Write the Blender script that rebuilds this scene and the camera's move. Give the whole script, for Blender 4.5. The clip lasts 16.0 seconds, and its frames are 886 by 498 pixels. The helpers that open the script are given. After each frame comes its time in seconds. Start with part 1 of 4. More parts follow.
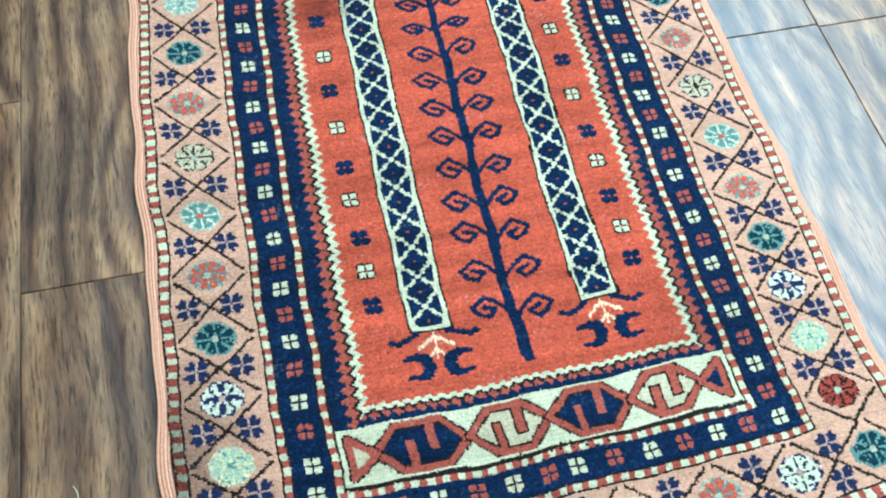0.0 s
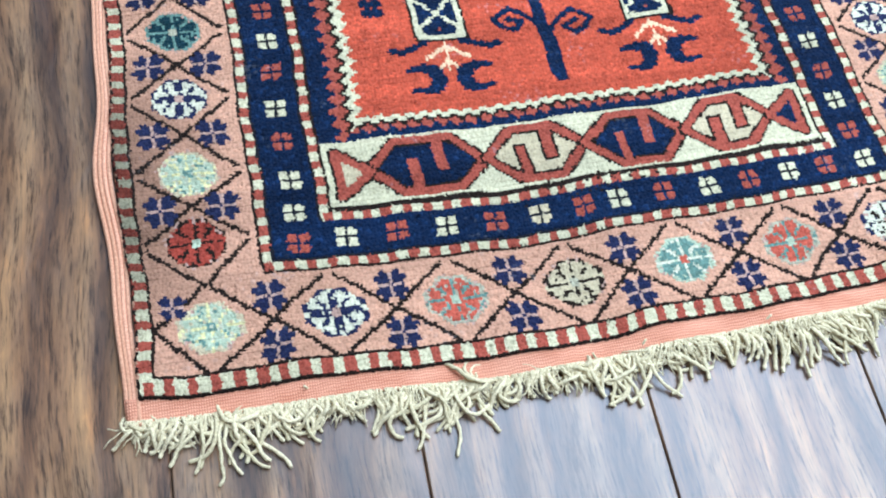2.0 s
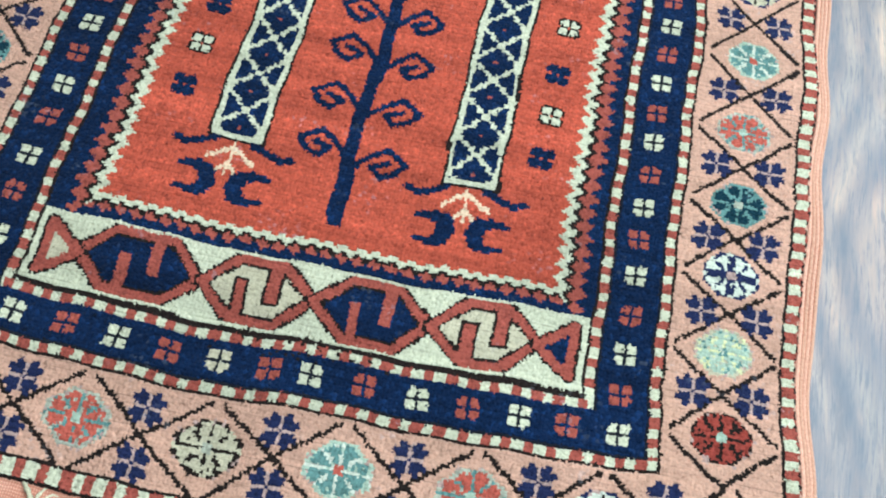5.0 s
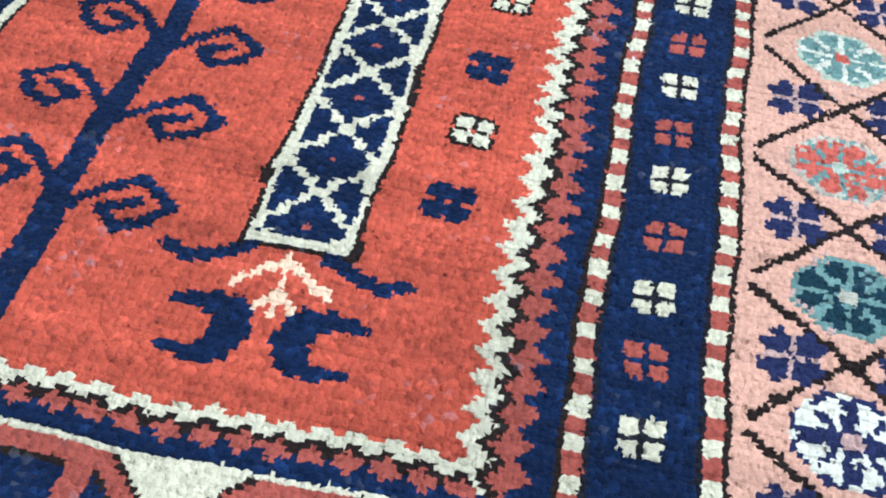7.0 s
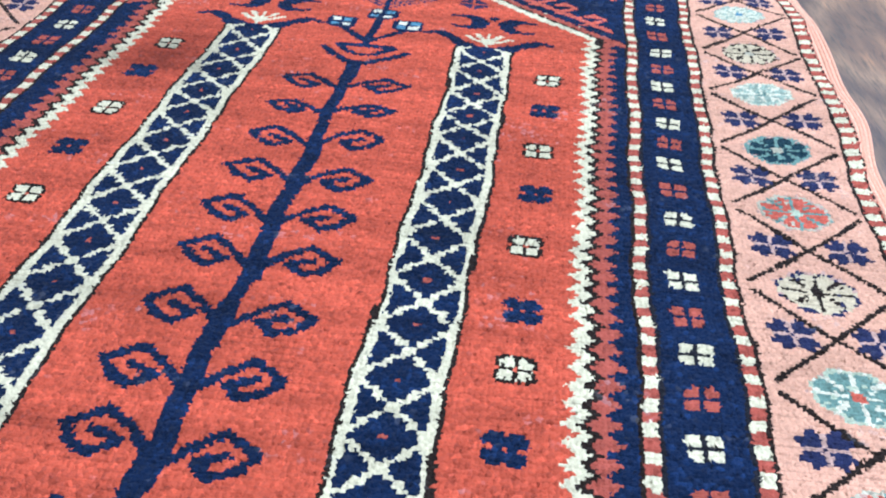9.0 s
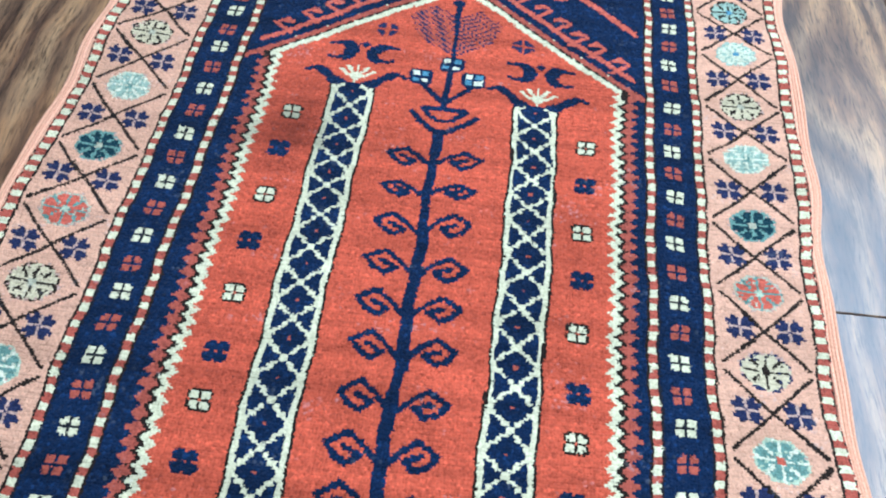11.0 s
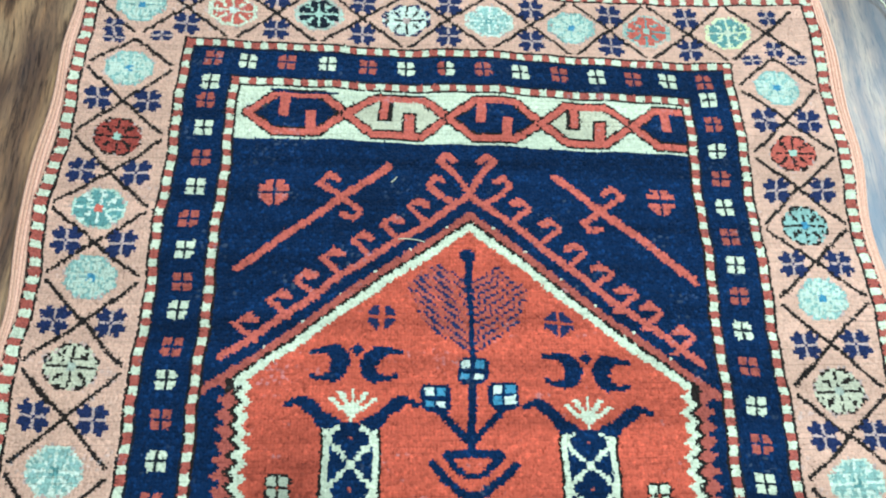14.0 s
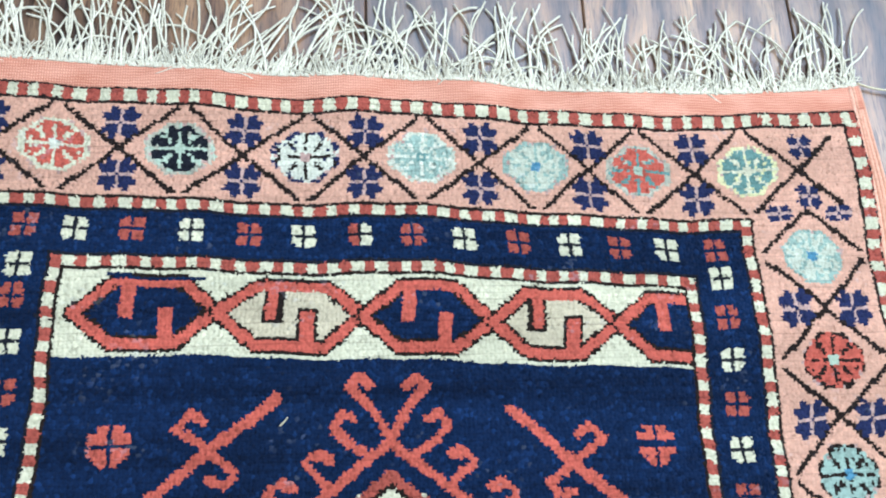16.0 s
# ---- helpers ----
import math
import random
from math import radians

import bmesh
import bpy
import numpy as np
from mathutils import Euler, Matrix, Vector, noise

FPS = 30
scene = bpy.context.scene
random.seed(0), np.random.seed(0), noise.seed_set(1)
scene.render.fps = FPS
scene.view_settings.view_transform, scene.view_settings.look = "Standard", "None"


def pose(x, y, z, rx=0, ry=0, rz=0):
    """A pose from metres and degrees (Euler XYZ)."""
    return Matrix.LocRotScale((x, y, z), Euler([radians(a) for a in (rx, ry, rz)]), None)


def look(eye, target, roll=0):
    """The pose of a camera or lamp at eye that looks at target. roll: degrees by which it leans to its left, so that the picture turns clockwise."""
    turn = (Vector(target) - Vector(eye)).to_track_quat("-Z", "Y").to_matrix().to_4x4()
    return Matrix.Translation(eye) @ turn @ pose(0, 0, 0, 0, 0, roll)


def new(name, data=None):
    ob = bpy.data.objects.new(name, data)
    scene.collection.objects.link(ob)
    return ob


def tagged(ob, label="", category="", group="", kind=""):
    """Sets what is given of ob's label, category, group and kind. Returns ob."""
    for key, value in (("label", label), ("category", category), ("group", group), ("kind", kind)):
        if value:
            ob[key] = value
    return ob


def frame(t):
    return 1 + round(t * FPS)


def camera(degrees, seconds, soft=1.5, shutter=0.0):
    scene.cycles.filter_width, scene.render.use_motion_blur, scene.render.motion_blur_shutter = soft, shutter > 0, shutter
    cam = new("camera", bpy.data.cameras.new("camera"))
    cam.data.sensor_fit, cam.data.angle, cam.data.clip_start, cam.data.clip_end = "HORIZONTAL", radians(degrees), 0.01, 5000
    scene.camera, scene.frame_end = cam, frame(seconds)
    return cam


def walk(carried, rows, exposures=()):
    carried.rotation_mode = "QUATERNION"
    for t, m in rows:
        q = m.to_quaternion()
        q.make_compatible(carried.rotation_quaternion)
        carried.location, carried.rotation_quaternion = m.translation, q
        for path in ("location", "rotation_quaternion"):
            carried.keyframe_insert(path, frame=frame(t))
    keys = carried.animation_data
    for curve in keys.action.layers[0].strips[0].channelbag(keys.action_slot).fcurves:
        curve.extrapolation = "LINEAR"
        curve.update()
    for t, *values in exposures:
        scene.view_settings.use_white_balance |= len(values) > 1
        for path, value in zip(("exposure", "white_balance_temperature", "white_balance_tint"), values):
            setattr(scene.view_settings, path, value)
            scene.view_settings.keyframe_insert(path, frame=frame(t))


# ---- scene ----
cam = camera(50.1, 16.0, soft=2.0)
PATH = [
    (0, (-0.253, -0.109, 1.064), (0.053, 0.865, -0.656), 4.7),
    (0.5, (-0.313, -0.184, 1.051), (0.033, 0.684, -0.718), 6.3),
    (1, (-0.326, -0.237, 1.02), (0.039, 0.591, -0.764), 9.9),
    (1.5, (-0.326, -0.234, 0.881), (0.02, 0.629, -0.889), 10.5),
    (2, (-0.293, -0.204, 0.756), (0.039, 0.637, -1.028), 10.9),
    (2.5, (-0.273, -0.18, 0.721), (0.052, 0.663, -1.063), 12.8),
    (3, (-0.164, -0.164, 0.722), (0.111, 0.677, -1.072), 12.9),
    (3.5, (-0.027, -0.188, 0.734), (0.191, 0.694, -1.048), 13.4),
    (4, (0.069, -0.198, 0.73), (0.187, 0.689, -1.059), 11.3),
    (4.5, (0.111, -0.137, 0.726), (0.147, 0.739, -1.071), 10.2),
    (5, (0.134, -0.057, 0.752), (0.065, 0.831, -1.039), 7.8),
    (5.2, (0.138, -0.036, 0.757), (0.044, 0.862, -1.028), 7.5),
    (7.3, (0.217, 0.153, 0.313), (0.049, 1.478, -1.176), 6.6),
    (7.5, (0.208, 0.16, 0.314), (0.045, 1.554, -1.11), 6.7),
    (8, (0.178, 0.174, 0.311), (0.035, 1.705, -0.967), 3.5),
    (8.5, (0.17, 0.192, 0.341), (0.046, 1.796, -0.846), 2.6),
    (9, (0.168, 0.193, 0.357), (0.039, 1.822, -0.796), 2.8),
    (9.5, (0.158, 0.195, 0.39), (0.036, 1.775, -0.83), 3.3),
    (10, (0.143, 0.181, 0.548), (0.033, 1.627, -0.829), 4.2),
    (10.2, (0.13, 0.171, 0.65), (0.024, 1.557, -0.788), 4.1),
    (12.3, (-0.038, 0.338, 0.824), (0.081, 1.456, -0.83), 7.4),
    (12.5, (-0.032, 0.397, 0.815), (0.082, 1.482, -0.861), 7.6),
    (13, (-0.016, 0.554, 0.816), (0.071, 1.569, -0.905), 6.8),
    (13.5, (-0.029, 0.657, 0.848), (0.055, 1.628, -0.898), 6.1),
    (14, (-0.058, 0.776, 0.858), (0.063, 1.696, -0.913), 6.7),
    (14.5, (-0.056, 0.902, 0.835), (0.077, 1.769, -0.962), 6.9),
    (15, (-0.003, 1.03, 0.827), (0.126, 1.824, -1.004), 8.6),
    (15.5, (0.019, 1.096, 0.77), (0.192, 1.848, -1.075), 12.6),
    (16, (-0.011, 1.172, 0.714), (0.218, 1.87, -1.147), 16.5),
]
walk(cam, [(t, look(eye, target, roll)) for t, eye, target, roll in PATH], [(0, 0.67, 5980, -9), (1.5, 0.65, 6250, 4), (3.0, 0.55, 6400, 13), (4.5, 0.34, 6350, 5), (5.2, 0.33, 6400, 1), (7.3, 0.46, 6300, 17), (8.5, 0.52, 6250, 17), (10.2, 0.54, 6150, 14), (12.5, 0.48, 5900, -11), (14.0, 0.46, 5850, -9), (15.0, 0.39, 6000, 4), (16, 0.36, 6250, 10)])

# ---- light ----
world = bpy.data.worlds.new("world")
scene.world = world
world.use_nodes = True
wn = world.node_tree.nodes
sky = wn.new("ShaderNodeTexSky")
sky.sky_type, sky.sun_disc = "NISHITA", False
sky.sun_elevation, sky.sun_rotation = radians(40), radians(70)
wn["Background"].inputs["Strength"].default_value = 0.1
world.node_tree.links.new(sky.outputs["Color"], wn["Background"].inputs["Color"])

FLOOR_Z = -0.009
ROOM = (-2.6, 3.4, -2.6, 4.4, 2.6)          # x0, x1, y0, y1, ceiling height
GLASS = (-0.15, 3.0, -1.0, 3.8)              # assumed roof light, unseen, sized to the floor's reflections: x0, x1, y0, y1

# source unseen: overhead panel added for the bluish sheen on the boards
area = bpy.data.lights.new("assumed_roof_light", "AREA")
area.shape, area.size, area.size_y = "RECTANGLE", GLASS[1] - GLASS[0] - 0.1, GLASS[3] - GLASS[2] - 0.1
area.energy, area.color = 268, (0.59, 0.765, 1.0)
lamp = new("assumed_roof_light", area)
lamp.matrix_world = pose((GLASS[0] + GLASS[1]) / 2, (GLASS[2] + GLASS[3]) / 2, ROOM[4] + 0.12)


# ---- materials ----
def nodes(name):
    m = bpy.data.materials.new(name)
    m.use_nodes = True
    nt = m.node_tree
    return m, nt.nodes, nt.links, nt.nodes["Principled BSDF"]


def noise_node(n, l, co, scale, stretch=(1, 1, 1), detail=3.0, rough=0.55, dist=0.0):
    mp = n.new("ShaderNodeMapping")
    mp.inputs["Scale"].default_value = stretch
    l.new(co, mp.inputs["Vector"])
    t = n.new("ShaderNodeTexNoise")
    t.inputs["Scale"].default_value, t.inputs["Detail"].default_value = scale, detail
    t.inputs["Roughness"].default_value, t.inputs["Distortion"].default_value = rough, dist
    l.new(mp.outputs[0], t.inputs["Vector"])
    return t


def ramp_node(n, l, fac, stops):
    r = n.new("ShaderNodeValToRGB")
    while len(r.color_ramp.elements) < len(stops):
        r.color_ramp.elements.new(0.5)
    for e, (p, c) in zip(r.color_ramp.elements, stops):
        e.position, e.color = p, (*c, 1)
    l.new(fac, r.inputs["Fac"])
    return r


def mix_node(n, l, fac, a, b, kind="MIX"):
    x = n.new("ShaderNodeMix")
    x.data_type, x.blend_type = "RGBA", kind
    for sock, v in ((x.inputs[0], fac), (x.inputs[6], a), (x.inputs[7], b)):
        if isinstance(v, bpy.types.NodeSocket):
            l.new(v, sock)
        elif isinstance(v, tuple):
            sock.default_value = (*v, 1)
        else:
            sock.default_value = v
    return x.outputs[2]


def wool(name, c, dark=0.72, light=1.25, abrash=0.35, stain=False):
    """Knotted wool: band-wise dye change, speckled knots, short fuzzy pile."""
    m, n, l, b = nodes(name)
    geo = n.new("ShaderNodeNewGeometry")
    pos = geo.outputs["Position"]
    band = noise_node(n, l, pos, 1.0, (1.5, 38, 1), 3)
    cloud = noise_node(n, l, pos, 9, (1, 1, 1), 3)
    knot = n.new("ShaderNodeTexVoronoi")
    knot.inputs["Scale"].default_value, knot.inputs["Randomness"].default_value = 300, 0.75
    flat = n.new("ShaderNodeVectorMath")
    flat.operation = "MULTIPLY"
    flat.inputs[1].default_value = (1, 1, 0)
    l.new(pos, flat.inputs[0])
    l.new(flat.outputs[0], knot.inputs["Vector"])
    tuft = n.new("ShaderNodeSeparateColor")
    l.new(knot.outputs["Color"], tuft.inputs[0])
    d = tuple(v * dark for v in c)
    h = tuple(min(1.0, v * light) for v in c)
    r1 = ramp_node(n, l, tuft.outputs[0], [(0.0, d), (0.45, c), (0.8, c), (1.0, h)])
    r2 = ramp_node(n, l, band.outputs["Fac"], [(0.32, (1 - abrash,) * 3), (0.6, (1, 1, 1))])
    r3 = ramp_node(n, l, cloud.outputs["Fac"], [(0.3, (0.86, 0.86, 0.84)), (0.62, (1, 1, 1))])
    col = mix_node(n, l, 1.0, r1.outputs[0], r2.outputs[0], "MULTIPLY")
    col = mix_node(n, l, 1.0, col, r3.outputs[0], "MULTIPLY")
    worn = noise_node(n, l, pos, 14, (1, 1.6, 1), 3)
    part_worn = n.new("ShaderNodeMath")
    part_worn.operation = "MULTIPLY"
    l.new(worn.outputs["Fac"], part_worn.inputs[0])
    l.new(tuft.outputs[1], part_worn.inputs[1])
    speck = n.new("ShaderNodeMapRange")
    speck.inputs["From Min"].default_value, speck.inputs["From Max"].default_value = 0.535, 0.61
    speck.inputs["To Max"].default_value = 0.15 if sum(c) < 0.2 else 0.32
    l.new(part_worn.outputs[0], speck.inputs["Value"])
    col = mix_node(n, l, speck.outputs[0], col, tuple(v * 0.55 + 0.25 for v in c))
    rows = n.new("ShaderNodeTexWave")
    rows.bands_direction = "Y"
    for key, v in (("Scale", 56.0), ("Distortion", 2.2), ("Detail", 2.0), ("Detail Scale", 0.25)):
        rows.inputs[key].default_value = v
    l.new(pos, rows.inputs["Vector"])
    gap = ramp_node(n, l, rows.outputs["Fac"], [(0.0, (0.70, 0.67, 0.67)), (0.10, (0.94, 0.94, 0.94)), (0.25, (1, 1, 1))])
    some = noise_node(n, l, pos, 26, (0.5, 3, 1), 3)
    often = n.new("ShaderNodeMapRange")
    often.inputs["From Min"].default_value, often.inputs["From Max"].default_value = 0.42, 0.66
    l.new(some.outputs["Fac"], often.inputs["Value"])
    col = mix_node(n, l, often.outputs[0], col, mix_node(n, l, 1.0, col, gap.outputs[0], "MULTIPLY"))
    if stain:
        for cx, cy, rad, amount in STAINS:
            dist = n.new("ShaderNodeVectorMath")
            dist.operation = "DISTANCE"
            dist.inputs[1].default_value = (cx, cy, 0)
            wob = noise_node(n, l, pos, 40, (1, 1, 1), 3)
            mad = n.new("ShaderNodeMath")
            mad.operation = "MULTIPLY_ADD"
            mad.inputs[1].default_value, mad.inputs[2].default_value = 0.04, -0.02
            l.new(wob.outputs["Fac"], mad.inputs[0])
            l.new(pos, dist.inputs[0])
            add = n.new("ShaderNodeMath")
            l.new(dist.outputs["Value"], add.inputs[0])
            l.new(mad.outputs[0], add.inputs[1])
            st = ramp_node(n, l, add.outputs[0], [(0.0, (1 - amount,) * 3), (rad, (1, 1, 1))])
            col = mix_node(n, l, 1.0, col, st.outputs[0], "MULTIPLY")
    l.new(col, b.inputs["Base Color"])
    b.inputs["Roughness"].default_value = 0.95
    b.inputs["Specular IOR Level"].default_value = 0.08
    b.inputs["Sheen Weight"].default_value, b.inputs["Sheen Roughness"].default_value = 0.03, 0.5
    fine = noise_node(n, l, pos, 900, (1, 1, 0.4), 2, 0.7)
    fuzz = n.new("ShaderNodeMath")
    fuzz.operation = "MULTIPLY_ADD"
    fuzz.inputs[1].default_value = -1.3
    l.new(knot.outputs["Distance"], fuzz.inputs[0])
    l.new(fine.outputs["Fac"], fuzz.inputs[2])
    bump = n.new("ShaderNodeBump")
    bump.inputs["Strength"].default_value, bump.inputs["Distance"].default_value = 0.8, 0.0016
    l.new(fuzz.outputs[0], bump.inputs["Height"])
    l.new(bump.outputs[0], b.inputs["Normal"])
    return m


STAINS = ((-0.152, 0.945, 0.075, 0.6), (-0.13, 1.0, 0.06, 0.3), (0.2, 0.345, 0.09, 0.25), (-0.12, 0.62, 0.08, 0.15), (-0.45, 0.31, 0.13, 0.75), (-0.44, 0.20, 0.11, 0.6), (-0.36, 0.16, 0.14, 0.15), (-0.02, 0.17, 0.10, 0.18))
COLOURS = {
    "red": (0.59, 0.098, 0.051), "navy": (0.0054, 0.0178, 0.052), "cream": (0.67, 0.61, 0.405),
    "rust": (0.41, 0.088, 0.058), "pink": (0.675, 0.360, 0.238), "dark": (0.022, 0.013, 0.009),
    "indigo": (0.021, 0.026, 0.070), "lilac": (0.54, 0.34, 0.27), "teal_dark": (0.010, 0.038, 0.048),
    "teal": (0.15, 0.27, 0.225), "aqua": (0.44, 0.51, 0.365), "white": (0.68, 0.65, 0.49),
    "beige": (0.58, 0.48, 0.31), "brick": (0.36, 0.058, 0.038), "blue": (0.085, 0.23, 0.31),
    "coral": (0.57, 0.115, 0.074), "straw": (0.72, 0.66, 0.34), "sky": (0.32, 0.42, 0.33),
    "mist": (0.56, 0.56, 0.41), "black": (0.014, 0.014, 0.018), "grey": (0.46, 0.43, 0.31), "shrimp": (0.86, 0.58, 0.36),
}
NAMES = list(COLOURS)
WOOL = [wool("wool_" + k, c if k in ("navy", "indigo", "dark", "black", "teal_dark") else (c[0] * 1.08, c[1] * 1.045, c[2]), stain=k in ("red", "cream", "rust", "pink"), abrash=0.45 if k == "navy" else 0.32 if k == "red" else 0.18,
             light=2.0 if k == "navy" else 1.3 if k == "red" else 1.12, dark=0.86 if sum(c) > 1.2 else 0.70) for k, c in COLOURS.items()]


def kilim_material():
    """Flat-woven salmon end: fine ribs across and along."""
    m, n, l, b = nodes("kilim")
    pos = n.new("ShaderNodeNewGeometry").outputs["Position"]
    v = n.new("ShaderNodeTexWave")
    v.bands_direction = "X"
    v.inputs["Scale"].default_value, v.inputs["Distortion"].default_value = 150, 1.6
    v.inputs["Detail Scale"].default_value = 3
    w = n.new("ShaderNodeTexWave")
    w.bands_direction = "Y"
    w.inputs["Scale"].default_value, w.inputs["Distortion"].default_value = 120, 4.5
    l.new(pos, v.inputs["Vector"])
    l.new(pos, w.inputs["Vector"])
    s = n.new("ShaderNodeMath")
    s.operation = "MULTIPLY"
    l.new(v.outputs["Fac"], s.inputs[0])
    l.new(w.outputs["Fac"], s.inputs[1])
    r = ramp_node(n, l, s.outputs[0], [(0.0, (0.62, 0.225, 0.13)), (0.30, (0.78, 0.34, 0.20)), (1.0, (0.87, 0.45, 0.29))])
    big = noise_node(n, l, pos, 22, (1, 2.5, 1), 4)
    t = ramp_node(n, l, big.outputs["Fac"], [(0.3, (0.80, 0.66, 0.60)), (0.6, (1, 1, 1))])
    l.new(mix_node(n, l, 1.0, r.outputs[0], t.outputs[0], "MULTIPLY"), b.inputs["Base Color"])
    b.inputs["Roughness"].default_value = 0.9
    bump = n.new("ShaderNodeBump")
    bump.inputs["Strength"].default_value, bump.inputs["Distance"].default_value = 0.65, 0.0011
    l.new(s.outputs[0], bump.inputs["Height"])
    l.new(bump.outputs[0], b.inputs["Normal"])
    return m


def yarn_material(name, c, d):
    m, n, l, b = nodes(name)
    pos = n.new("ShaderNodeNewGeometry").outputs["Position"]
    info = n.new("ShaderNodeObjectInfo")
    g = noise_node(n, l, pos, 500, (1, 1, 1), 3)
    r = ramp_node(n, l, g.outputs["Fac"], [(0.3, d), (0.65, c)])
    v = ramp_node(n, l, info.outputs["Random"], [(0.0, (0.80, 0.79, 0.74)), (1.0, (1, 1, 1))])
    l.new(mix_node(n, l, 1.0, r.outputs[0], v.outputs[0], "MULTIPLY"), b.inputs["Base Color"])
    b.inputs["Roughness"].default_value = 0.9
    b.inputs["Sheen Weight"].default_value = 0.15
    bump = n.new("ShaderNodeBump")
    bump.inputs["Strength"].default_value, bump.inputs["Distance"].default_value = 0.9, 0.0010
    l.new(g.outputs["Fac"], bump.inputs["Height"])
    l.new(bump.outputs[0], b.inputs["Normal"])
    return m


def wood_material():
    """Dark hand-scraped hickory: arched grain, knots, short pores, worn tan patches, satin varnish."""
    m, n, l, b = nodes("scraped_hickory")
    pos = n.new("ShaderNodeNewGeometry").outputs["Position"]
    info = n.new("ShaderNodeObjectInfo")
    off = n.new("ShaderNodeVectorMath")
    off.operation = "MULTIPLY_ADD"
    comb = n.new("ShaderNodeCombineXYZ")
    for i in range(3):
        l.new(info.outputs["Random"], comb.inputs[i])
    off.inputs[1].default_value = (13.0, 29.0, 7.0)
    l.new(comb.outputs[0], off.inputs[0])
    l.new(pos, off.inputs[2])
    co = off.outputs[0]
    swirl = noise_node(n, l, co, 3.0, (1.6, 0.8, 1), 3, 0.5)
    warp = n.new("ShaderNodeVectorMath")
    warp.operation = "MULTIPLY_ADD"
    warp.inputs[1].default_value = (0.07, 0.05, 0)
    l.new(swirl.outputs["Color"], warp.inputs[0])
    l.new(co, warp.inputs[2])
    wc = warp.outputs[0]
    # knots push the growth rings aside
    kmap = n.new("ShaderNodeMapping")
    kmap.inputs["Scale"].default_value = (3.4, 1.7, 1)
    l.new(co, kmap.inputs["Vector"])
    cell = n.new("ShaderNodeTexVoronoi")
    cell.voronoi_dimensions = "2D"
    cell.inputs["Scale"].default_value = 1.0
    l.new(kmap.outputs[0], cell.inputs["Vector"])
    near = n.new("ShaderNodeMapRange")
    near.interpolation_type = "SMOOTHERSTEP"
    near.inputs["From Min"].default_value, near.inputs["From Max"].default_value = 0.0, 0.42
    near.inputs["To Min"].default_value, near.inputs["To Max"].default_value = 9.0, 0.0
    l.new(cell.outputs["Distance"], near.inputs["Value"])
    mp = n.new("ShaderNodeMapping")
    mp.inputs["Scale"].default_value = (1.0, 0.16, 1)
    l.new(wc, mp.inputs["Vector"])
    ring = n.new("ShaderNodeTexWave")
    ring.bands_direction = "X"
    for key, v in (("Scale", 7.0), ("Distortion", 7.0), ("Detail", 3.0), ("Detail Scale", 1.2), ("Detail Roughness", 0.6)):
        ring.inputs[key].default_value = v
    l.new(mp.outputs[0], ring.inputs["Vector"])
    l.new(near.outputs[0], ring.inputs["Phase Offset"])
    streak = noise_node(n, l, wc, 4.0, (8, 1.0, 1), 6, 0.65)
    pore = noise_node(n, l, wc, 16.0, (26, 1.9, 1), 5, 0.7)
    blot = noise_node(n, l, co, 3.2, (1.9, 1.1, 1), 4, 0.6)
    chip = noise_node(n, l, co, 14.0, (7, 0.9, 1), 5, 0.7)
    both = n.new("ShaderNodeMath")
    both.operation = "MULTIPLY_ADD"
    both.inputs[1].default_value = 0.26
    low = n.new("ShaderNodeMath")
    low.operation = "MULTIPLY_ADD"
    low.inputs[1].default_value, low.inputs[2].default_value = 0.58, 0.065
    l.new(streak.outputs["Fac"], low.inputs[0])
    l.new(ring.outputs["Fac"], both.inputs[0])
    l.new(low.outputs[0], both.inputs[2])
    a = ramp_node(n, l, both.outputs[0], [(0.30, (0.082, 0.040, 0.024)), (0.45, (0.195, 0.104, 0.056)), (0.58, (0.280, 0.158, 0.084)), (0.74, (0.45, 0.270, 0.138))])
    f = ramp_node(n, l, pore.outputs["Fac"], [(0.36, (0.28, 0.25, 0.24)), (0.46, (0.92, 0.92, 0.92)), (0.62, (1.30, 1.24, 1.14))])
    ck = ramp_node(n, l, chip.outputs["Fac"], [(0.36, (0.50, 0.47, 0.46)), (0.45, (1, 1, 1)), (0.57, (1, 1, 1)), (0.67, (1.40, 1.30, 1.16))])
    o = ramp_node(n, l, blot.outputs["Fac"], [(0.36, (0.50, 0.52, 0.56)), (0.50, (0.82, 0.82, 0.82)), (0.64, (1.12, 1.04, 0.92))])
    tone = ramp_node(n, l, info.outputs["Random"], [(0.0, (0.84, 0.83, 0.84)), (1.0, (1.14, 1.1, 1.05))])
    eye = ramp_node(n, l, cell.outputs["Distance"], [(0.02, (0.34, 0.30, 0.28)), (0.07, (0.85, 0.84, 0.83)), (0.14, (1, 1, 1))])
    col = mix_node(n, l, 1.0, a.outputs[0], f.outputs[0], "MULTIPLY")
    for extra in (ck, o, tone, eye):
        col = mix_node(n, l, 1.0, col, extra.outputs[0], "MULTIPLY")
    l.new(col, b.inputs["Base Color"])
    rr = n.new("ShaderNodeMapRange")
    rr.inputs["To Min"].default_value, rr.inputs["To Max"].default_value = 0.34, 0.46
    l.new(pore.outputs["Fac"], rr.inputs["Value"])
    l.new(rr.outputs[0], b.inputs["Roughness"])
    b.inputs["Specular IOR Level"].default_value = 0.55
    b.inputs["Coat Weight"].default_value, b.inputs["Coat Roughness"].default_value = 0.75, 0.24
    h = n.new("ShaderNodeMath")
    h.operation = "MULTIPLY_ADD"
    h.inputs[1].default_value = 0.5
    l.new(pore.outputs["Fac"], h.inputs[0])
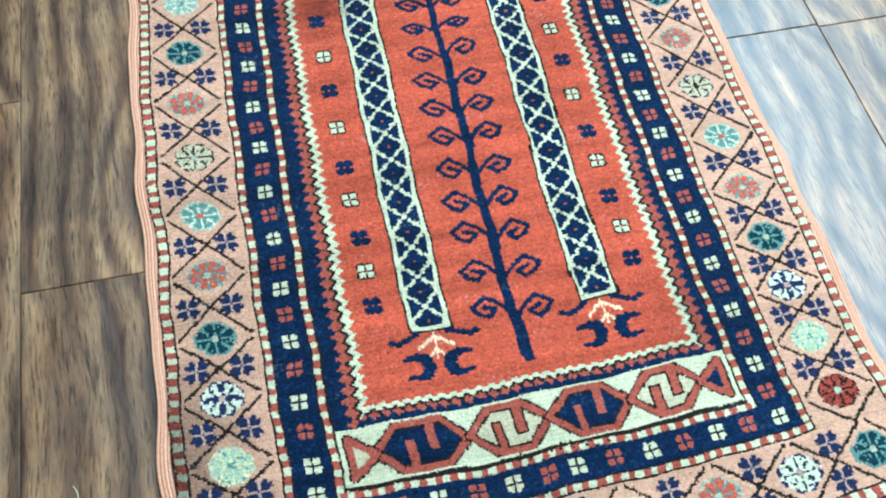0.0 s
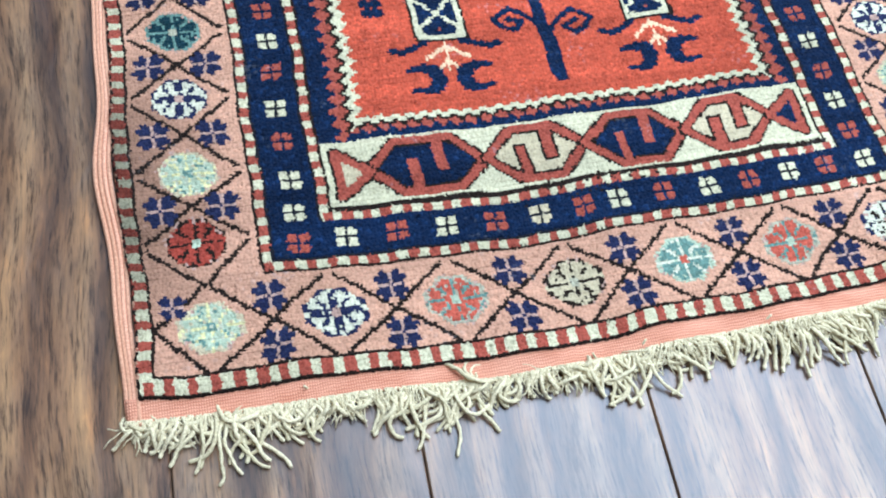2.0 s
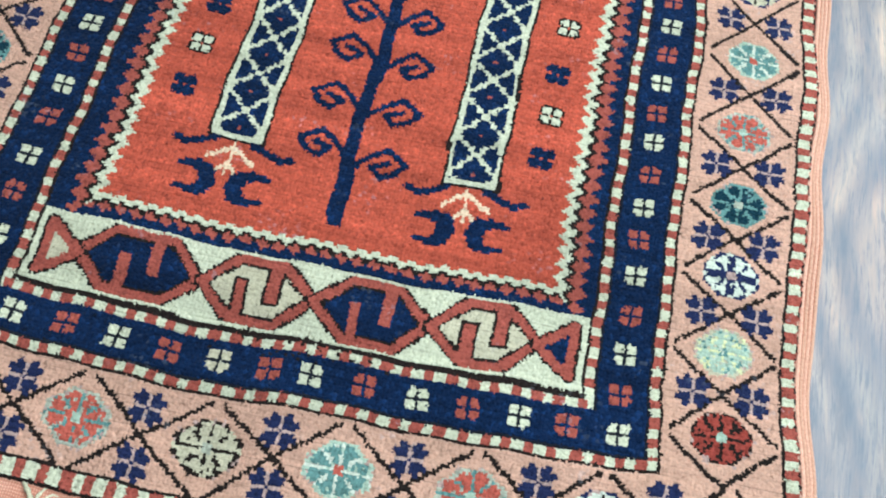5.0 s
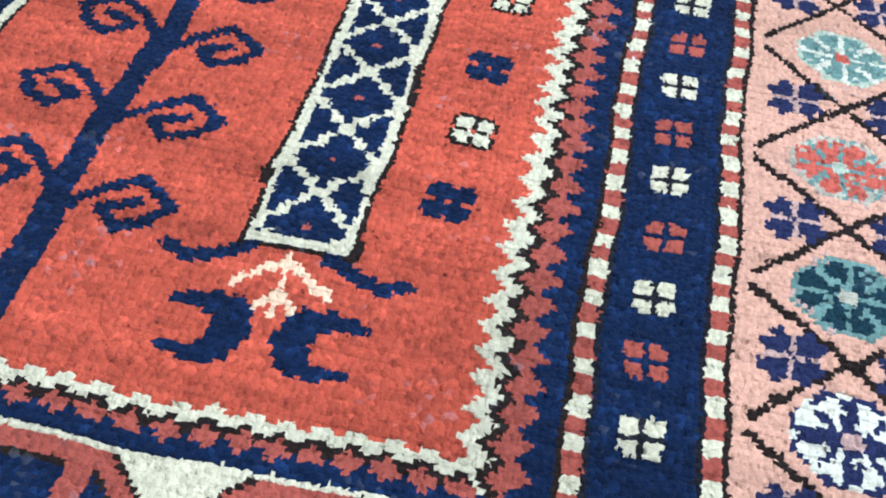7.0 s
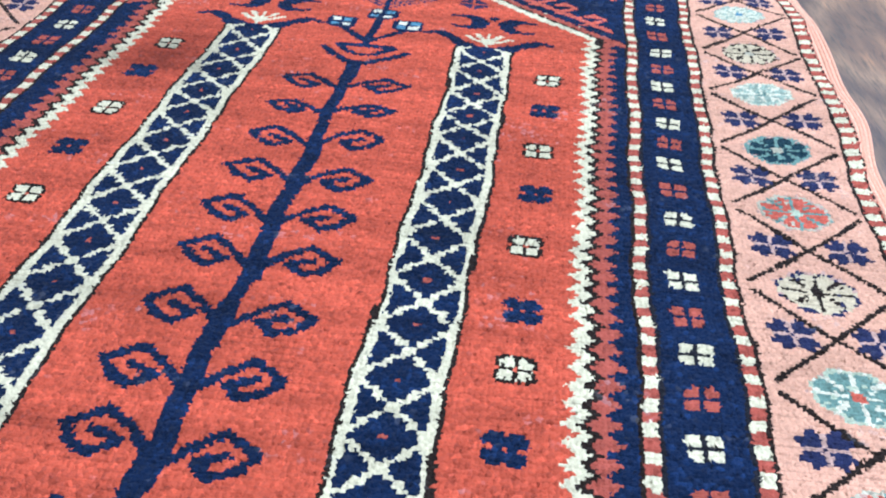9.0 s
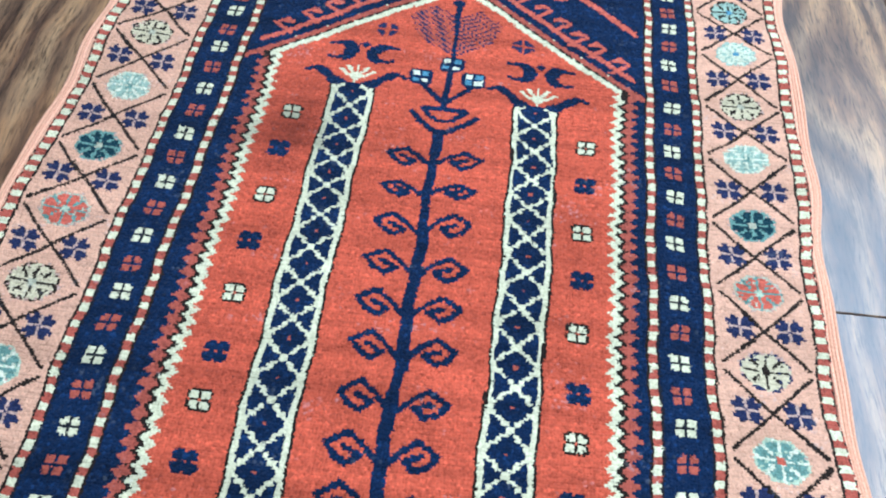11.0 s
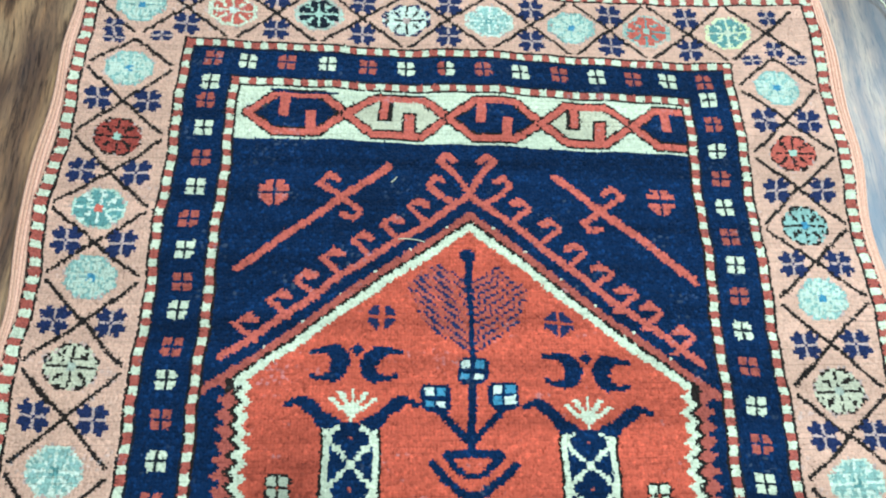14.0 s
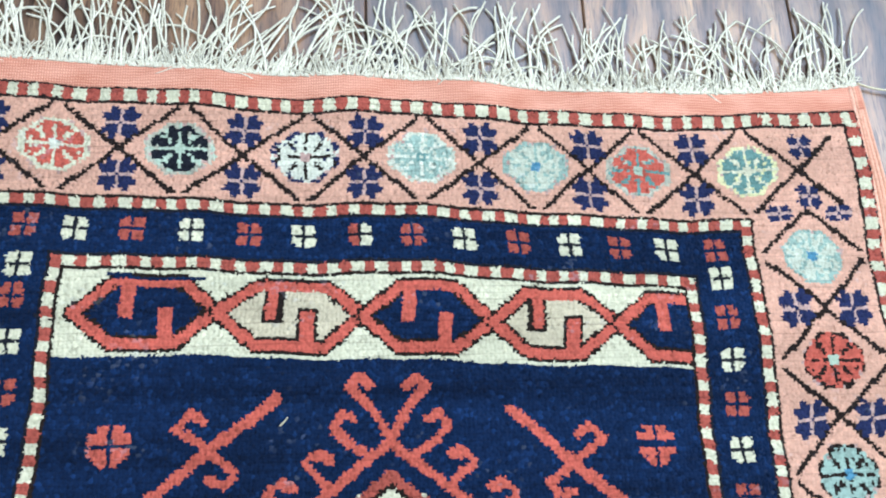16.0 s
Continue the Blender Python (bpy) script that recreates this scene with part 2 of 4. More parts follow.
    l.new(ring.outputs["Fac"], h.inputs[2])
    bump = n.new("ShaderNodeBump")
    bump.inputs["Strength"].default_value, bump.inputs["Distance"].default_value = 0.10, 0.003
    l.new(h.outputs[0], bump.inputs["Height"])
    scrape = noise_node(n, l, wc, 9.0, (1.3, 0.7, 1), 3, 0.5, 0.6)
    hollow = n.new("ShaderNodeBump")
    hollow.inputs["Strength"].default_value, hollow.inputs["Distance"].default_value = 0.28, 0.014
    l.new(scrape.outputs["Fac"], hollow.inputs["Height"])
    l.new(hollow.outputs[0], bump.inputs["Normal"])
    l.new(bump.outputs[0], b.inputs["Normal"])
    return m


def plain(name, c, rough=0.8):
    m, n, l, b = nodes(name)
    pos = n.new("ShaderNodeNewGeometry").outputs["Position"]
    g = noise_node(n, l, pos, 3, (1, 1, 1), 5)
    r = ramp_node(n, l, g.outputs["Fac"], [(0.3, tuple(v * 0.92 for v in c)), (0.7, c)])
    l.new(r.outputs[0], b.inputs["Base Color"])
    b.inputs["Roughness"].default_value = rough
    return m


M_KILIM, M_BOARD = kilim_material(), wood_material()
M_FRINGE = yarn_material("fringe_cotton", (0.83, 0.70, 0.44), (0.54, 0.43, 0.25))
M_THREAD = yarn_material("fringe_white_cotton", (0.86, 0.77, 0.57), (0.66, 0.56, 0.38))
M_CORD = yarn_material("selvedge_wool", (0.84, 0.42, 0.26), (0.64, 0.27, 0.155))
M_WALL, M_GAP = plain("wall_paint", (0.40, 0.345, 0.28)), plain("subfloor", (0.02, 0.017, 0.015))
M_FRAME = plain("window_frame_paint", (0.75, 0.75, 0.74), 0.5)


# ---- room shell ----
def box(bm, x0, x1, y0, y1, z0, z1):
    r = bmesh.ops.create_cube(bm, size=1)
    bmesh.ops.transform(bm, matrix=Matrix.Translation(((x0 + x1) / 2, (y0 + y1) / 2, (z0 + z1) / 2)) @ Matrix.Diagonal((x1 - x0, y1 - y0, z1 - z0, 1)), verts=r["verts"])
    return r["verts"]


def part(name, bm, material, parent=None, label=""):
    me = bpy.data.meshes.new(name)
    bm.to_mesh(me)
    bm.free()
    me.materials.append(material)
    ob = new(name, me)
    ob.parent = parent
    return tagged(ob, label)


X0, X1, Y0, Y1, ZC = ROOM
for name, dims in (("wall_west", (X0 - 0.15, X0, Y0, Y1, FLOOR_Z - 0.03, ZC)), ("wall_east", (X1, X1 + 0.15, Y0, Y1, FLOOR_Z - 0.03, ZC)),
                   ("wall_south", (X0 - 0.15, X1 + 0.15, Y0 - 0.15, Y0, FLOOR_Z - 0.03, ZC)), ("wall_north", (X0 - 0.15, X1 + 0.15, Y1, Y1 + 0.15, FLOOR_Z - 0.03, ZC))):
    bm = bmesh.new()
    box(bm, *dims)
    tagged(part(name, bm, M_WALL), "plain painted room wall", "wall", kind="structure")
bm = bmesh.new()
gx0, gx1, gy0, gy1 = GLASS
for d in ((X0 - 0.15, gx0, Y0 - 0.15, Y1 + 0.15), (gx1, X1 + 0.15, Y0 - 0.15, Y1 + 0.15), (gx0, gx1, Y0 - 0.15, gy0), (gx0, gx1, gy1, Y1 + 0.15)):
    box(bm, *d, ZC, ZC + 0.2)
tagged(part("ceiling", bm, M_WALL), "plain unseen ceiling with a wide assumed roof opening", "ceiling", kind="structure")
bm = bmesh.new()
box(bm, X0, X1, Y0, Y1, FLOOR_Z - 0.05, FLOOR_Z - 0.014)
floor = tagged(part("floor", bm, M_GAP), "dark hand-scraped hickory plank floor", "floor", kind="structure")


# ---- the rug's plan: straight weaving plan (s, t) to the slightly pulled shape that lies on the floor ----
PULL_X = ((0, 0, 0.00387), (0, 1, -0.02593), (0, 2, 0.03998), (0, 3, 0.0074), (0, 4, -0.00987),
          (1, 0, -0.01847), (1, 1, 0.00535), (1, 2, 0.01777), (1, 3, -0.01183), (2, 0, -0.00094),
          (2, 1, -0.01414), (3, 0, -0.00286), (3, 1, 0.00629))      # powers of s and t, and their weight
PULL_Y = ((0, 0, 0.00688), (0, 1, 0.00081), (0, 2, -0.0567), (0, 3, 0.07129), (0, 4, -0.02349),
          (1, 0, 0.01512), (1, 1, -0.02557), (1, 2, -0.04087), (1, 3, 0.0186), (2, 0, 0.11784),
          (2, 1, -0.06341), (2, 2, -0.23042), (2, 3, 0.12901), (3, 0, -0.03961), (3, 1, -0.11757),
          (3, 2, 0.13113), (4, 0, -0.1304), (4, 1, 0.13081), (4, 2, 0.21077))


def lie(s, t):
    """Place on the floor of the plan point (s, t); arrays or numbers."""
    x = s + sum(c * s**a * t**b for a, b, c in PULL_X)
    y = t + sum(c * s**a * t**b for a, b, c in PULL_Y)
    x = x + (0.0020 * np.sin(t * 13 + 1.0) + 0.0016 * np.sin(t * 31 + 7 * s)) * np.abs(s / 0.43) ** 4
    y = y + 0.0016 * np.sin(s * 21 + 0.6) * (1 - np.abs(t - 0.8) / 0.8 < 0.25)
    return x, y


def swell(s, t):
    """Gentle unevenness of the rug, and ripples along its edges."""
    edge = np.clip((np.abs(s) - 0.30) / 0.15, 0, 1) ** 2
    ends = np.clip((np.abs(t - 0.808) - 0.62) / 0.16, 0, 1) ** 2
    z = 0.0016 * np.sin(s * 9 + 2 * t) * np.sin(t * 7 + 1)
    z = z + edge * 0.0034 * (1 + np.sin(t * 23 + 3 * np.sin(t * 5) + s * 4))
    z = z + ends * 0.0028 * (1 + np.sin(s * 31 + 4 * np.sin(s * 7) + t * 6))
    z = z + 0.006 * np.exp(-(((s - 0.262 + 0.25 * (t - 0.05)) / 0.011) ** 2)) * np.clip((0.13 - t) / 0.10, 0, 1)
    return np.maximum(z, -0.002)


# ---- the weaving plan, knot by knot ----
SW, TB, TT = 0.434, 0.038, 1.575
NI, NJ = 322, 568
KW, KH = 2 * SW / NI, (TT - TB) / NJ
S, T = np.meshgrid(-SW + (np.arange(NI) + 0.5) * KW, TB + (np.arange(NJ) + 0.5) * KH)
colour = np.zeros((NJ, NI), dtype=np.int32)
owner = np.zeros((NJ, NI), dtype=np.int32)
rng = np.random.default_rng(7)
PIECES = []                                 # name, parent piece, label


def piece(name, parent=-1, label=""):
    PIECES.append((name, parent, label))
    return len(PIECES) - 1


def ink(mask, c, own=None):
    colour[mask] = NAMES.index(c)
    if own is not None:
        owner[mask] = own


def rect(s0, s1, t0, t1):
    return (S >= s0) & (S < s1) & (T >= t0) & (T < t1)


def stroke(pts, w):
    """Cells near a bent line."""
    m = np.zeros_like(S, dtype=bool)
    for (a, b), (c, d) in zip(pts, pts[1:]):
        k = np.clip(((S - a) * (c - a) + (T - b) * (d - b)) / max(1e-9, (c - a) ** 2 + (d - b) ** 2), 0, 1)
        m |= (S - a - k * (c - a)) ** 2 + (T - b - k * (d - b)) ** 2 < (w / 2) ** 2
    return m


def shape(pts):
    """Cells within a polygon."""
    m = np.zeros_like(S, dtype=bool)
    for (a, b), (c, d) in zip(pts, pts[1:] + pts[:1]):
        if b != d:
            m ^= ((T < b) != (T < d)) & (S < (c - a) * (T - b) / (d - b) + a)
    return m


def blob(s, t, rs, rt):
    return ((S - s) / rs) ** 2 + ((T - t) / rt) ** 2 < 1


def hang(pts, s, t, fs=1, ft=1):
    return [(s + fs * a, t + ft * b) for a, b in pts]


# stripes from the edge inwards: half width, bottom, top, colour
P_OUT = piece("outer_guard_stripe", label="red and cream checked guard stripe")
P_BORDER = piece("main_border", label="pink wool border with a lattice of diamonds")
P_MID = piece("middle_guard_stripe", label="red and cream checked guard stripe")
P_BAND = piece("navy_band", label="navy wool band with rows of small squares")
P_IN = piece("inner_guard_stripe", label="red and cream checked guard stripe")
P_SPAN = piece("navy_ground", label="navy wool ground above the arch")
P_ZIG = piece("zigzag_border", label="cream and rust saw-toothed border")
P_FIELD = piece("red_field", label="brick-red wool field with worn patches")
P_LOW = piece("lower_panel", label="cream panel with a chain of red hexagons")
P_TOP = piece("upper_panel", label="cream panel with a chain of red hexagons")


def inside(h, b, t):
    return (np.abs(S) < h) & (T >= b) & (T < t)


def checks(h, b, t, h2, b2, t2, own):
    """A ring of red and cream checks between two rectangles."""
    ring = inside(h, b, t) & ~inside(h2, b2, t2)
    upright = (np.abs(S) >= h2) & (T > b2 - 0.001) & (T < t2 + 0.001)
    run = np.where(upright, T - b, S + h)
    wob = 0.0011 * np.sin(np.where(upright, T * 57 + S * 9, S * 61 + T * 7))
    even = np.floor((run + wob) / 0.0093) % 2 == 0
    ink(ring & even, "rust", own)
    ink(ring & ~even, "cream", own)


ink(inside(0.5, 0, 2), "dark", P_OUT)
dashes = (np.abs(S) > 0.4305) & (T > 0.05) & (T < 1.565) & (np.floor((T + 0.0012 * np.sin(T * 71)) / 0.0054) % 2 == 0)
ink(dashes, "rust", P_OUT)
ink(dashes & (rng.random(S.shape) < 0.35), "pink", P_OUT)
checks(0.4305, 0.0415, 1.571, 0.4194, 0.0530, 1.5615, P_OUT)
ink(inside(0.4194, 0.0530, 1.5615), "dark", P_BORDER)
ink(inside(0.4167, 0.0557, 1.5588), "pink", P_BORDER)
ink(inside(0.3185, 0.1374, 1.4788), "dark", P_MID)
checks(0.3157, 0.1403, 1.4760, 0.3074, 0.1488, 1.4675, P_MID)
ink(inside(0.3074, 0.1488, 1.4675), "black", P_MID)
ink(inside(0.3048, 0.151, 1.465), "navy", P_BAND)
ink(inside(0.2610, 0.1855, 1.4295), "black", P_IN)
checks(0.2585, 0.1875, 1.4275, 0.2503, 0.1960, 1.4190, P_IN)
ink(inside(0.2503, 0.1960, 1.4190), "dark", P_IN)
ink(inside(0.2476, 0.1995, 1.4155), "navy", P_SPAN)


def tri(v, p):
    return np.abs((v / p) % 1 - 0.5) * 2


# arch and saw-toothed border
arch = 1.247 - 0.772 * np.abs(S - 0.004)
rise = T - arch
es, eb = np.abs(S - 0.004) - 0.2035, 0.2965 - T
foot = eb > es                              # the stripe along the lower end is narrower
e = np.maximum(es, eb)
along = np.where(foot, S + 0.0014 * np.sin(S * 43), T + 0.0014 * np.sin(T * 37))
tooth = np.where(foot, 0.0050, 0.0078) * tri(along, 0.0148)
tooth2 = np.where(foot, 0.0048, 0.0100) * tri(along + 0.0060, 0.0148)
below = (rise < 0.018) & (T > 0.2715)
ink(below & (e < 0.045) & (np.abs(S) < 0.2476), "navy", P_ZIG)
ink(below & (e < np.where(foot, 0.0148, 0.0232) + tooth2), "rust", P_ZIG)
ink(below & (e < np.where(foot, 0.0100, 0.0142) + tooth), "dark", P_ZIG)
ink(below & (e < np.where(foot, 0.0060, 0.0088) + tooth), "cream", P_ZIG)
ink((rise < 0.0178) & (rise > 0.008) & (np.abs(S) < 0.2476) & (T > 1.058), "rust", P_ZIG)
ink((rise < 0.0085) & (rise >= -0.006) & (np.abs(S) < 0.226), "dark", P_ZIG)
ink((rise < 0.0045) & (rise >= -0.0065) & (np.abs(S) < 0.218), "cream", P_ZIG)
ink((e < tooth) & (rise < -0.006), "red", P_FIELD)

# rosettes, star flowers and lattice of the main border
LOOKS = {  # petals, spokes, rim, heart
    "pale": ("aqua", "straw", "beige", "teal"), "white": ("white", "indigo", "indigo", "lilac"), "red": ("coral", "teal", "grey", "aqua"),
    "grey": ("beige", "dark", "dark", "grey"), "aqua": ("teal", "white", "aqua", "coral"), "green": ("teal_dark", "teal", "teal", "grey"),
    "brick": ("brick", "dark", "dark", "aqua"), "ember": ("coral", "dark", "dark", "aqua"), "cream": ("white", "dark", "indigo", "lilac"), "ice": ("sky", "white", "mist", "teal"),
    "sky": ("sky", "dark", "dark", "blue"), "frost": ("mist", "sky", "sky", "blue"), "rose": ("coral", "cream", "cream", "white"),
    "pine": ("black", "aqua", "grey", "aqua"), "mint": ("teal", "cream", "straw", "cream"), "straw": ("beige", "dark", "indigo", "dark")}


def snap(s, t):
    """The middle of the nearest knot."""
    return -SW + (math.floor((s + SW) / KW) + 0.5) * KW, TB + (math.floor((t - TB) / KH) + 0.5) * KH


def rosette(s, t, look_, rs=0.0268, rt=0.0240):
    petal, spoke, rim, heart = LOOKS[look_]
    s, t = snap(s, t)
    own = piece("rosette", P_BORDER)
    u, v = (S - s) / rs, (T - t) / rt
    r = np.maximum(np.maximum(np.abs(u), np.abs(v)), (np.abs(u) + np.abs(v)) * 0.74)
    ink(r < 1, rim, own)
    ink(r < 0.86, petal, own)
    a = np.arctan2(v, u)
    wide = 1.1 if look_ == "white" else 0.6
    spokes = (np.abs(S - s) < KW * wide) | (np.abs(T - t) < KH * wide) | ((np.abs(np.abs(u) - np.abs(v)) < 0.085) & (r > 0.34))
    fade = rng.random(S.shape) < (0.18 if look_ in ("pale", "frost", "ice") else 0.08)
    ink((r < 0.98) & spokes & ~fade, spoke, own)
    if rim == "dark" or rim == "indigo":
        ink((r >= 0.86) & (r < 1) & (np.sin(a * 8 + 1.2) > 0.55), petal, own)
    ink((np.abs(u) < 0.13) & (np.abs(v) < 0.14), heart, own)
    stray = rng.random(S.shape)
    if look_ in ("pale", "ice", "frost"):                # faded wool, hardly told apart
        ink((r < 0.92) & (stray < 0.12) & (np.abs(u * v) > 0.06), "sky" if look_ != "pale" else "teal", own)
        ink((r < 0.92) & (stray > 0.90), "mist", own)
        stray = rng.random(S.shape)
    if look_ == "white":
        return
    ink((r < 0.96) & (r > 0.2) & (stray < 0.05), rim, own)
    ink((r > 0.62) & (r < 1.0) & (stray > 0.95), spoke, own)
    ink((r > 0.84) & (r < 1.06) & (stray > 0.84) & (stray < 0.95), "lilac", own)


def star_flower(s, t, rs=0.0158, rt=0.0148):
    """Four notched petals round a pale cross, counted in knots."""
    own = piece("star_flower", P_BORDER)
    i = np.abs(np.arange(NI)[None, :] - int((s + SW) / KW)) * 0.0158 / rs + 0 * T
    j = np.abs(np.arange(NJ)[:, None] - int((t - TB) / KH)) * 0.0148 / rt + 0 * S
    m = (np.maximum(i, j) < 5.2) & (i + j < 8.3)
    m &= ~((j < 1.4) & (i > 4.3)) & ~((i < 1.4) & (j > 4.3))             # petals part towards their ends
    m &= ~((np.abs(i - j) < 0.8) & (i + j > 7.4))
    ink(m, "indigo", own)
    ink((((i < 0.5) & (j < 4.6)) | ((j < 0.5) & (i < 4.6))) & (i + j > 0.5), "lilac", own)


P_LATT = piece("diamond_lattice", P_BORDER, "dark brown stepped diamond lines")


def diamond_up(s, t, lo, hi, w=0.044, g=0.10):
    """Open diamond whose points lie below and above."""
    for fs in (-1, 1):
        for p in (lo, hi):
            ink(stroke([(s, p), (s + fs * w, t + (p - t) * g)], 0.0040), "dark", P_LATT)


def diamond_across(s, t, lo, hi, h=0.0375, g=0.10):
    for ft in (-1, 1):
        for p in (lo, hi):
            ink(stroke([(p, t), (s + (p - s) * g, t + ft * h)], 0.0040), "dark", P_LATT)


LEFT = ((0.178, "brick"), (0.249, "pale"), (0.332, "white"), (0.412, "green"), (0.504, "red"), (0.597, "aqua"), (0.694, "grey"), (0.792, "red"),
        (0.888, "green"), (0.989, "ice"), (1.086, "grey"), (1.178, "frost"), (1.254, "aqua"), (1.341, "brick"), (1.431, "frost"))
RIGHT = ((0.177, "brick"), (0.259, "pale"), (0.336, "white"), (0.416, "green"), (0.502, "red"), (0.598, "aqua"), (0.697, "straw"), (0.797, "red"),
         (0.893, "green"), (0.994, "ice"), (1.085, "grey"), (1.181, "frost"), (1.265, "sky"), (1.354, "ember"), (1.442, "frost"))
for s0, column in ((-0.370, LEFT), (0.369, RIGHT)):
    for k, (t0, look_) in enumerate(column):
        lo = (column[k - 1][0] + t0) / 2 if k else t0 - 0.043
        hi = (column[k + 1][0] + t0) / 2 if k + 1 < len(column) else t0 + 0.040
        diamond_up(s0, t0, lo, hi)
        if k:
            for fs in (-1, 1):
                star_flower(s0 + fs * 0.0265, lo)
        rosette(s0, t0, look_)
BOTTOM = ((-0.371, "pale"), (-0.263, "white"), (-0.155, "red"), (-0.045, "grey"), (0.063, "aqua"), (0.172, "red"), (0.275, "cream"), (0.376, "green"))
TOPROW = ((-0.370, "frost"), (-0.265, "rose"), (-0.165, "pine"), (-0.064, "cream"), (0.034, "ice"), (0.131, "frost"), (0.221, "red"), (0.319, "mint"))
for t0, row in ((0.0955, BOTTOM), (1.5185, TOPROW)):
    for k, (s0, look_) in enumerate(row):
        lo = (row[k - 1][0] + s0) / 2 if k else s0 - 0.047
        hi = (row[k + 1][0] + s0) / 2 if k + 1 < len(row) else s0 + 0.047
        diamond_across(s0, t0, lo, hi)
        if k:
            for ft in (-1, 1):
                star_flower(lo, t0 + ft * 0.0225)
        rosette(s0, t0, look_, 0.0278, 0.0232)
for s0, t0 in ((0.372, 1.541), (0.372, 1.496), (-0.400, 0.118), (-0.397, 1.487)):
    star_flower(s0, t0, 0.013, 0.0125)
for s0, t0 in ((-0.345, 1.475), (0.343, 1.478), (0.397, 1.478), (-0.396, 1.472)):
    star_flower(s0, t0, 0.0145, 0.0075)
for fs in (-1, 1):
    for ft in (-1, 1):
        ink(stroke([(0.366, 1.5185), (0.366 + fs * 0.036, 1.5185 + ft * 0.030)], 0.0044) & (S > 0.366), "dark", P_LATT)


# little squares of the navy band
def four_squares(s, t, c, parent, edge=False, full=False, name="square_motif"):
    """Four little squares, counted in knots; full: joined to a notched block."""
    own = piece(name, parent)
    i, j = np.arange(NI)[None, :] - int((s + SW) / KW), np.arange(NJ)[:, None] - int((t - TB) / KH)
    ai, aj = np.abs(i) + 0 * j, np.abs(j) + 0 * i
    if full:
        ink((np.maximum(ai, aj) < 5) & (ai + aj < 8) & ~((ai == 0) & ((aj == 0) | (aj == 4))) & ~((aj == 0) & (ai > 2)), c, own)
        return
    if edge:
        ink((np.maximum(ai, aj) < 5) & (ai + aj < 8) & ((aj > 0) | (ai < 4)), "dark", own)
        ink((ai == 0) & (aj == 0), "red", own)
    elif c != "rust":
        ink((np.maximum(ai, aj) < 4) & ((ai == 0) | (aj == 0)), "black", own)
    ink((ai > 0) & (aj > 0) & (np.maximum(ai, aj) < 4) & ~((ai == 3) & (aj == 3) & (rng.random(S.shape) < 0.4)), c, own)


BAND_L = [0.166, 0.200, 0.234, 0.277, 0.316, 0.360, 0.397] + [0.397 + (1.075 - 0.397) * k / 18 for k in range(1, 18)] + [1.075, 1.109, 1.145, 1.177, 1.211, 1.247, 1.283, 1.320, 1.357, 1.391, 1.418, 1.449]
BAND_R = [0.168, 0.205, 0.242, 0.281, 0.321, 0.359, 0.395, 0.431] + [0.431 + (0.692 - 0.431) * k / 7 for k in range(1, 7)] + [0.692, 0.729, 0.768, 0.809, 0.848, 0.884, 0.920, 0.957, 0.991, 1.031, 1.068, 1.108, 1.146, 1.184, 1.218, 1.252, 1.288, 1.323, 1.356, 1.391, 1.424, 1.450]
for k, t0 in enumerate(BAND_L):
    four_squares(-0.2815, t0, "rust" if k == 0 or (k > 1 and k % 2 == 1) else "cream", P_BAND)
for k, t0 in enumerate(BAND_R):
    four_squares(0.2815, t0, "cream" if k % 2 == 0 else "rust", P_BAND)
for k, s0 in enumerate((-0.239, -0.193, -0.146, -0.102, -0.057, -0.015, 0.020, 0.065, 0.111, 0.156, 0.198, 0.239)):
    four_squares(s0, 0.1685, ("cream", "rust")[k % 2] if k != 4 else "beige", P_BAND)
for k, s0 in enumerate((-0.244, -0.200, -0.155, -0.110, -0.065, -0.019, 0.024, 0.066, 0.111, 0.155, 0.197, 0.239)):
    four_squares(s0, 1.4490, "rust" if k in (1, 3, 6, 8, 10) else "cream", P_BAND)
    if k == 5:
        ink((S < s0) & (S > s0 - 0.015) & (np.abs(T - 1.449) < 0.012) & (colour == NAMES.index("cream")), "rust")


# hexagon chains of the two panels
def chain(own, b, t, xs, fills, flip, over, line="rust"):
    ink(rect(-0.2476, 0.2476, b, t), "cream", own)
    mid, top, bot = (b + t) / 2, t - 0.0085, b + 0.0085
    for a, c, fill in zip(xs, xs[1:], fills):
        hexa = piece("hexagon", own)
        k = min(0.030, (c - a) * 0.32)
        ring = [(a, mid), (a + k, top), (c - k, top), (c, mid), (c - k, bot), (a + k, bot), (a, mid)]
        clip = (np.abs(S) < 0.2476) & (T > b) & (T < t)
        ink(shape(ring[:-1]) & clip, fill, hexa)
        ink(stroke(ring, 0.0125) & clip, "dark", hexa)
        if fill == "beige":
            for q in (-1, 1):
                sx, y0, y1 = (a + c) / 2 + q * 0.0145, *((mid - over, top) if q * flip > 0 else (bot, mid + over))
                ink(rect(sx - 0.0080, sx + 0.0080, y0 - 0.003, y1 + 0.003), "dark", hexa)
        ink(stroke(ring, 0.0080) & clip, line, hexa)
        for q in (-1, 1):
            sx, y0, y1 = (a + c) / 2 + q * 0.0145, *((mid - over, top) if q * flip > 0 else (bot, mid + over))
            ink(rect(sx - 0.0052, sx + 0.0052, y0, y1) & clip, line, hexa)


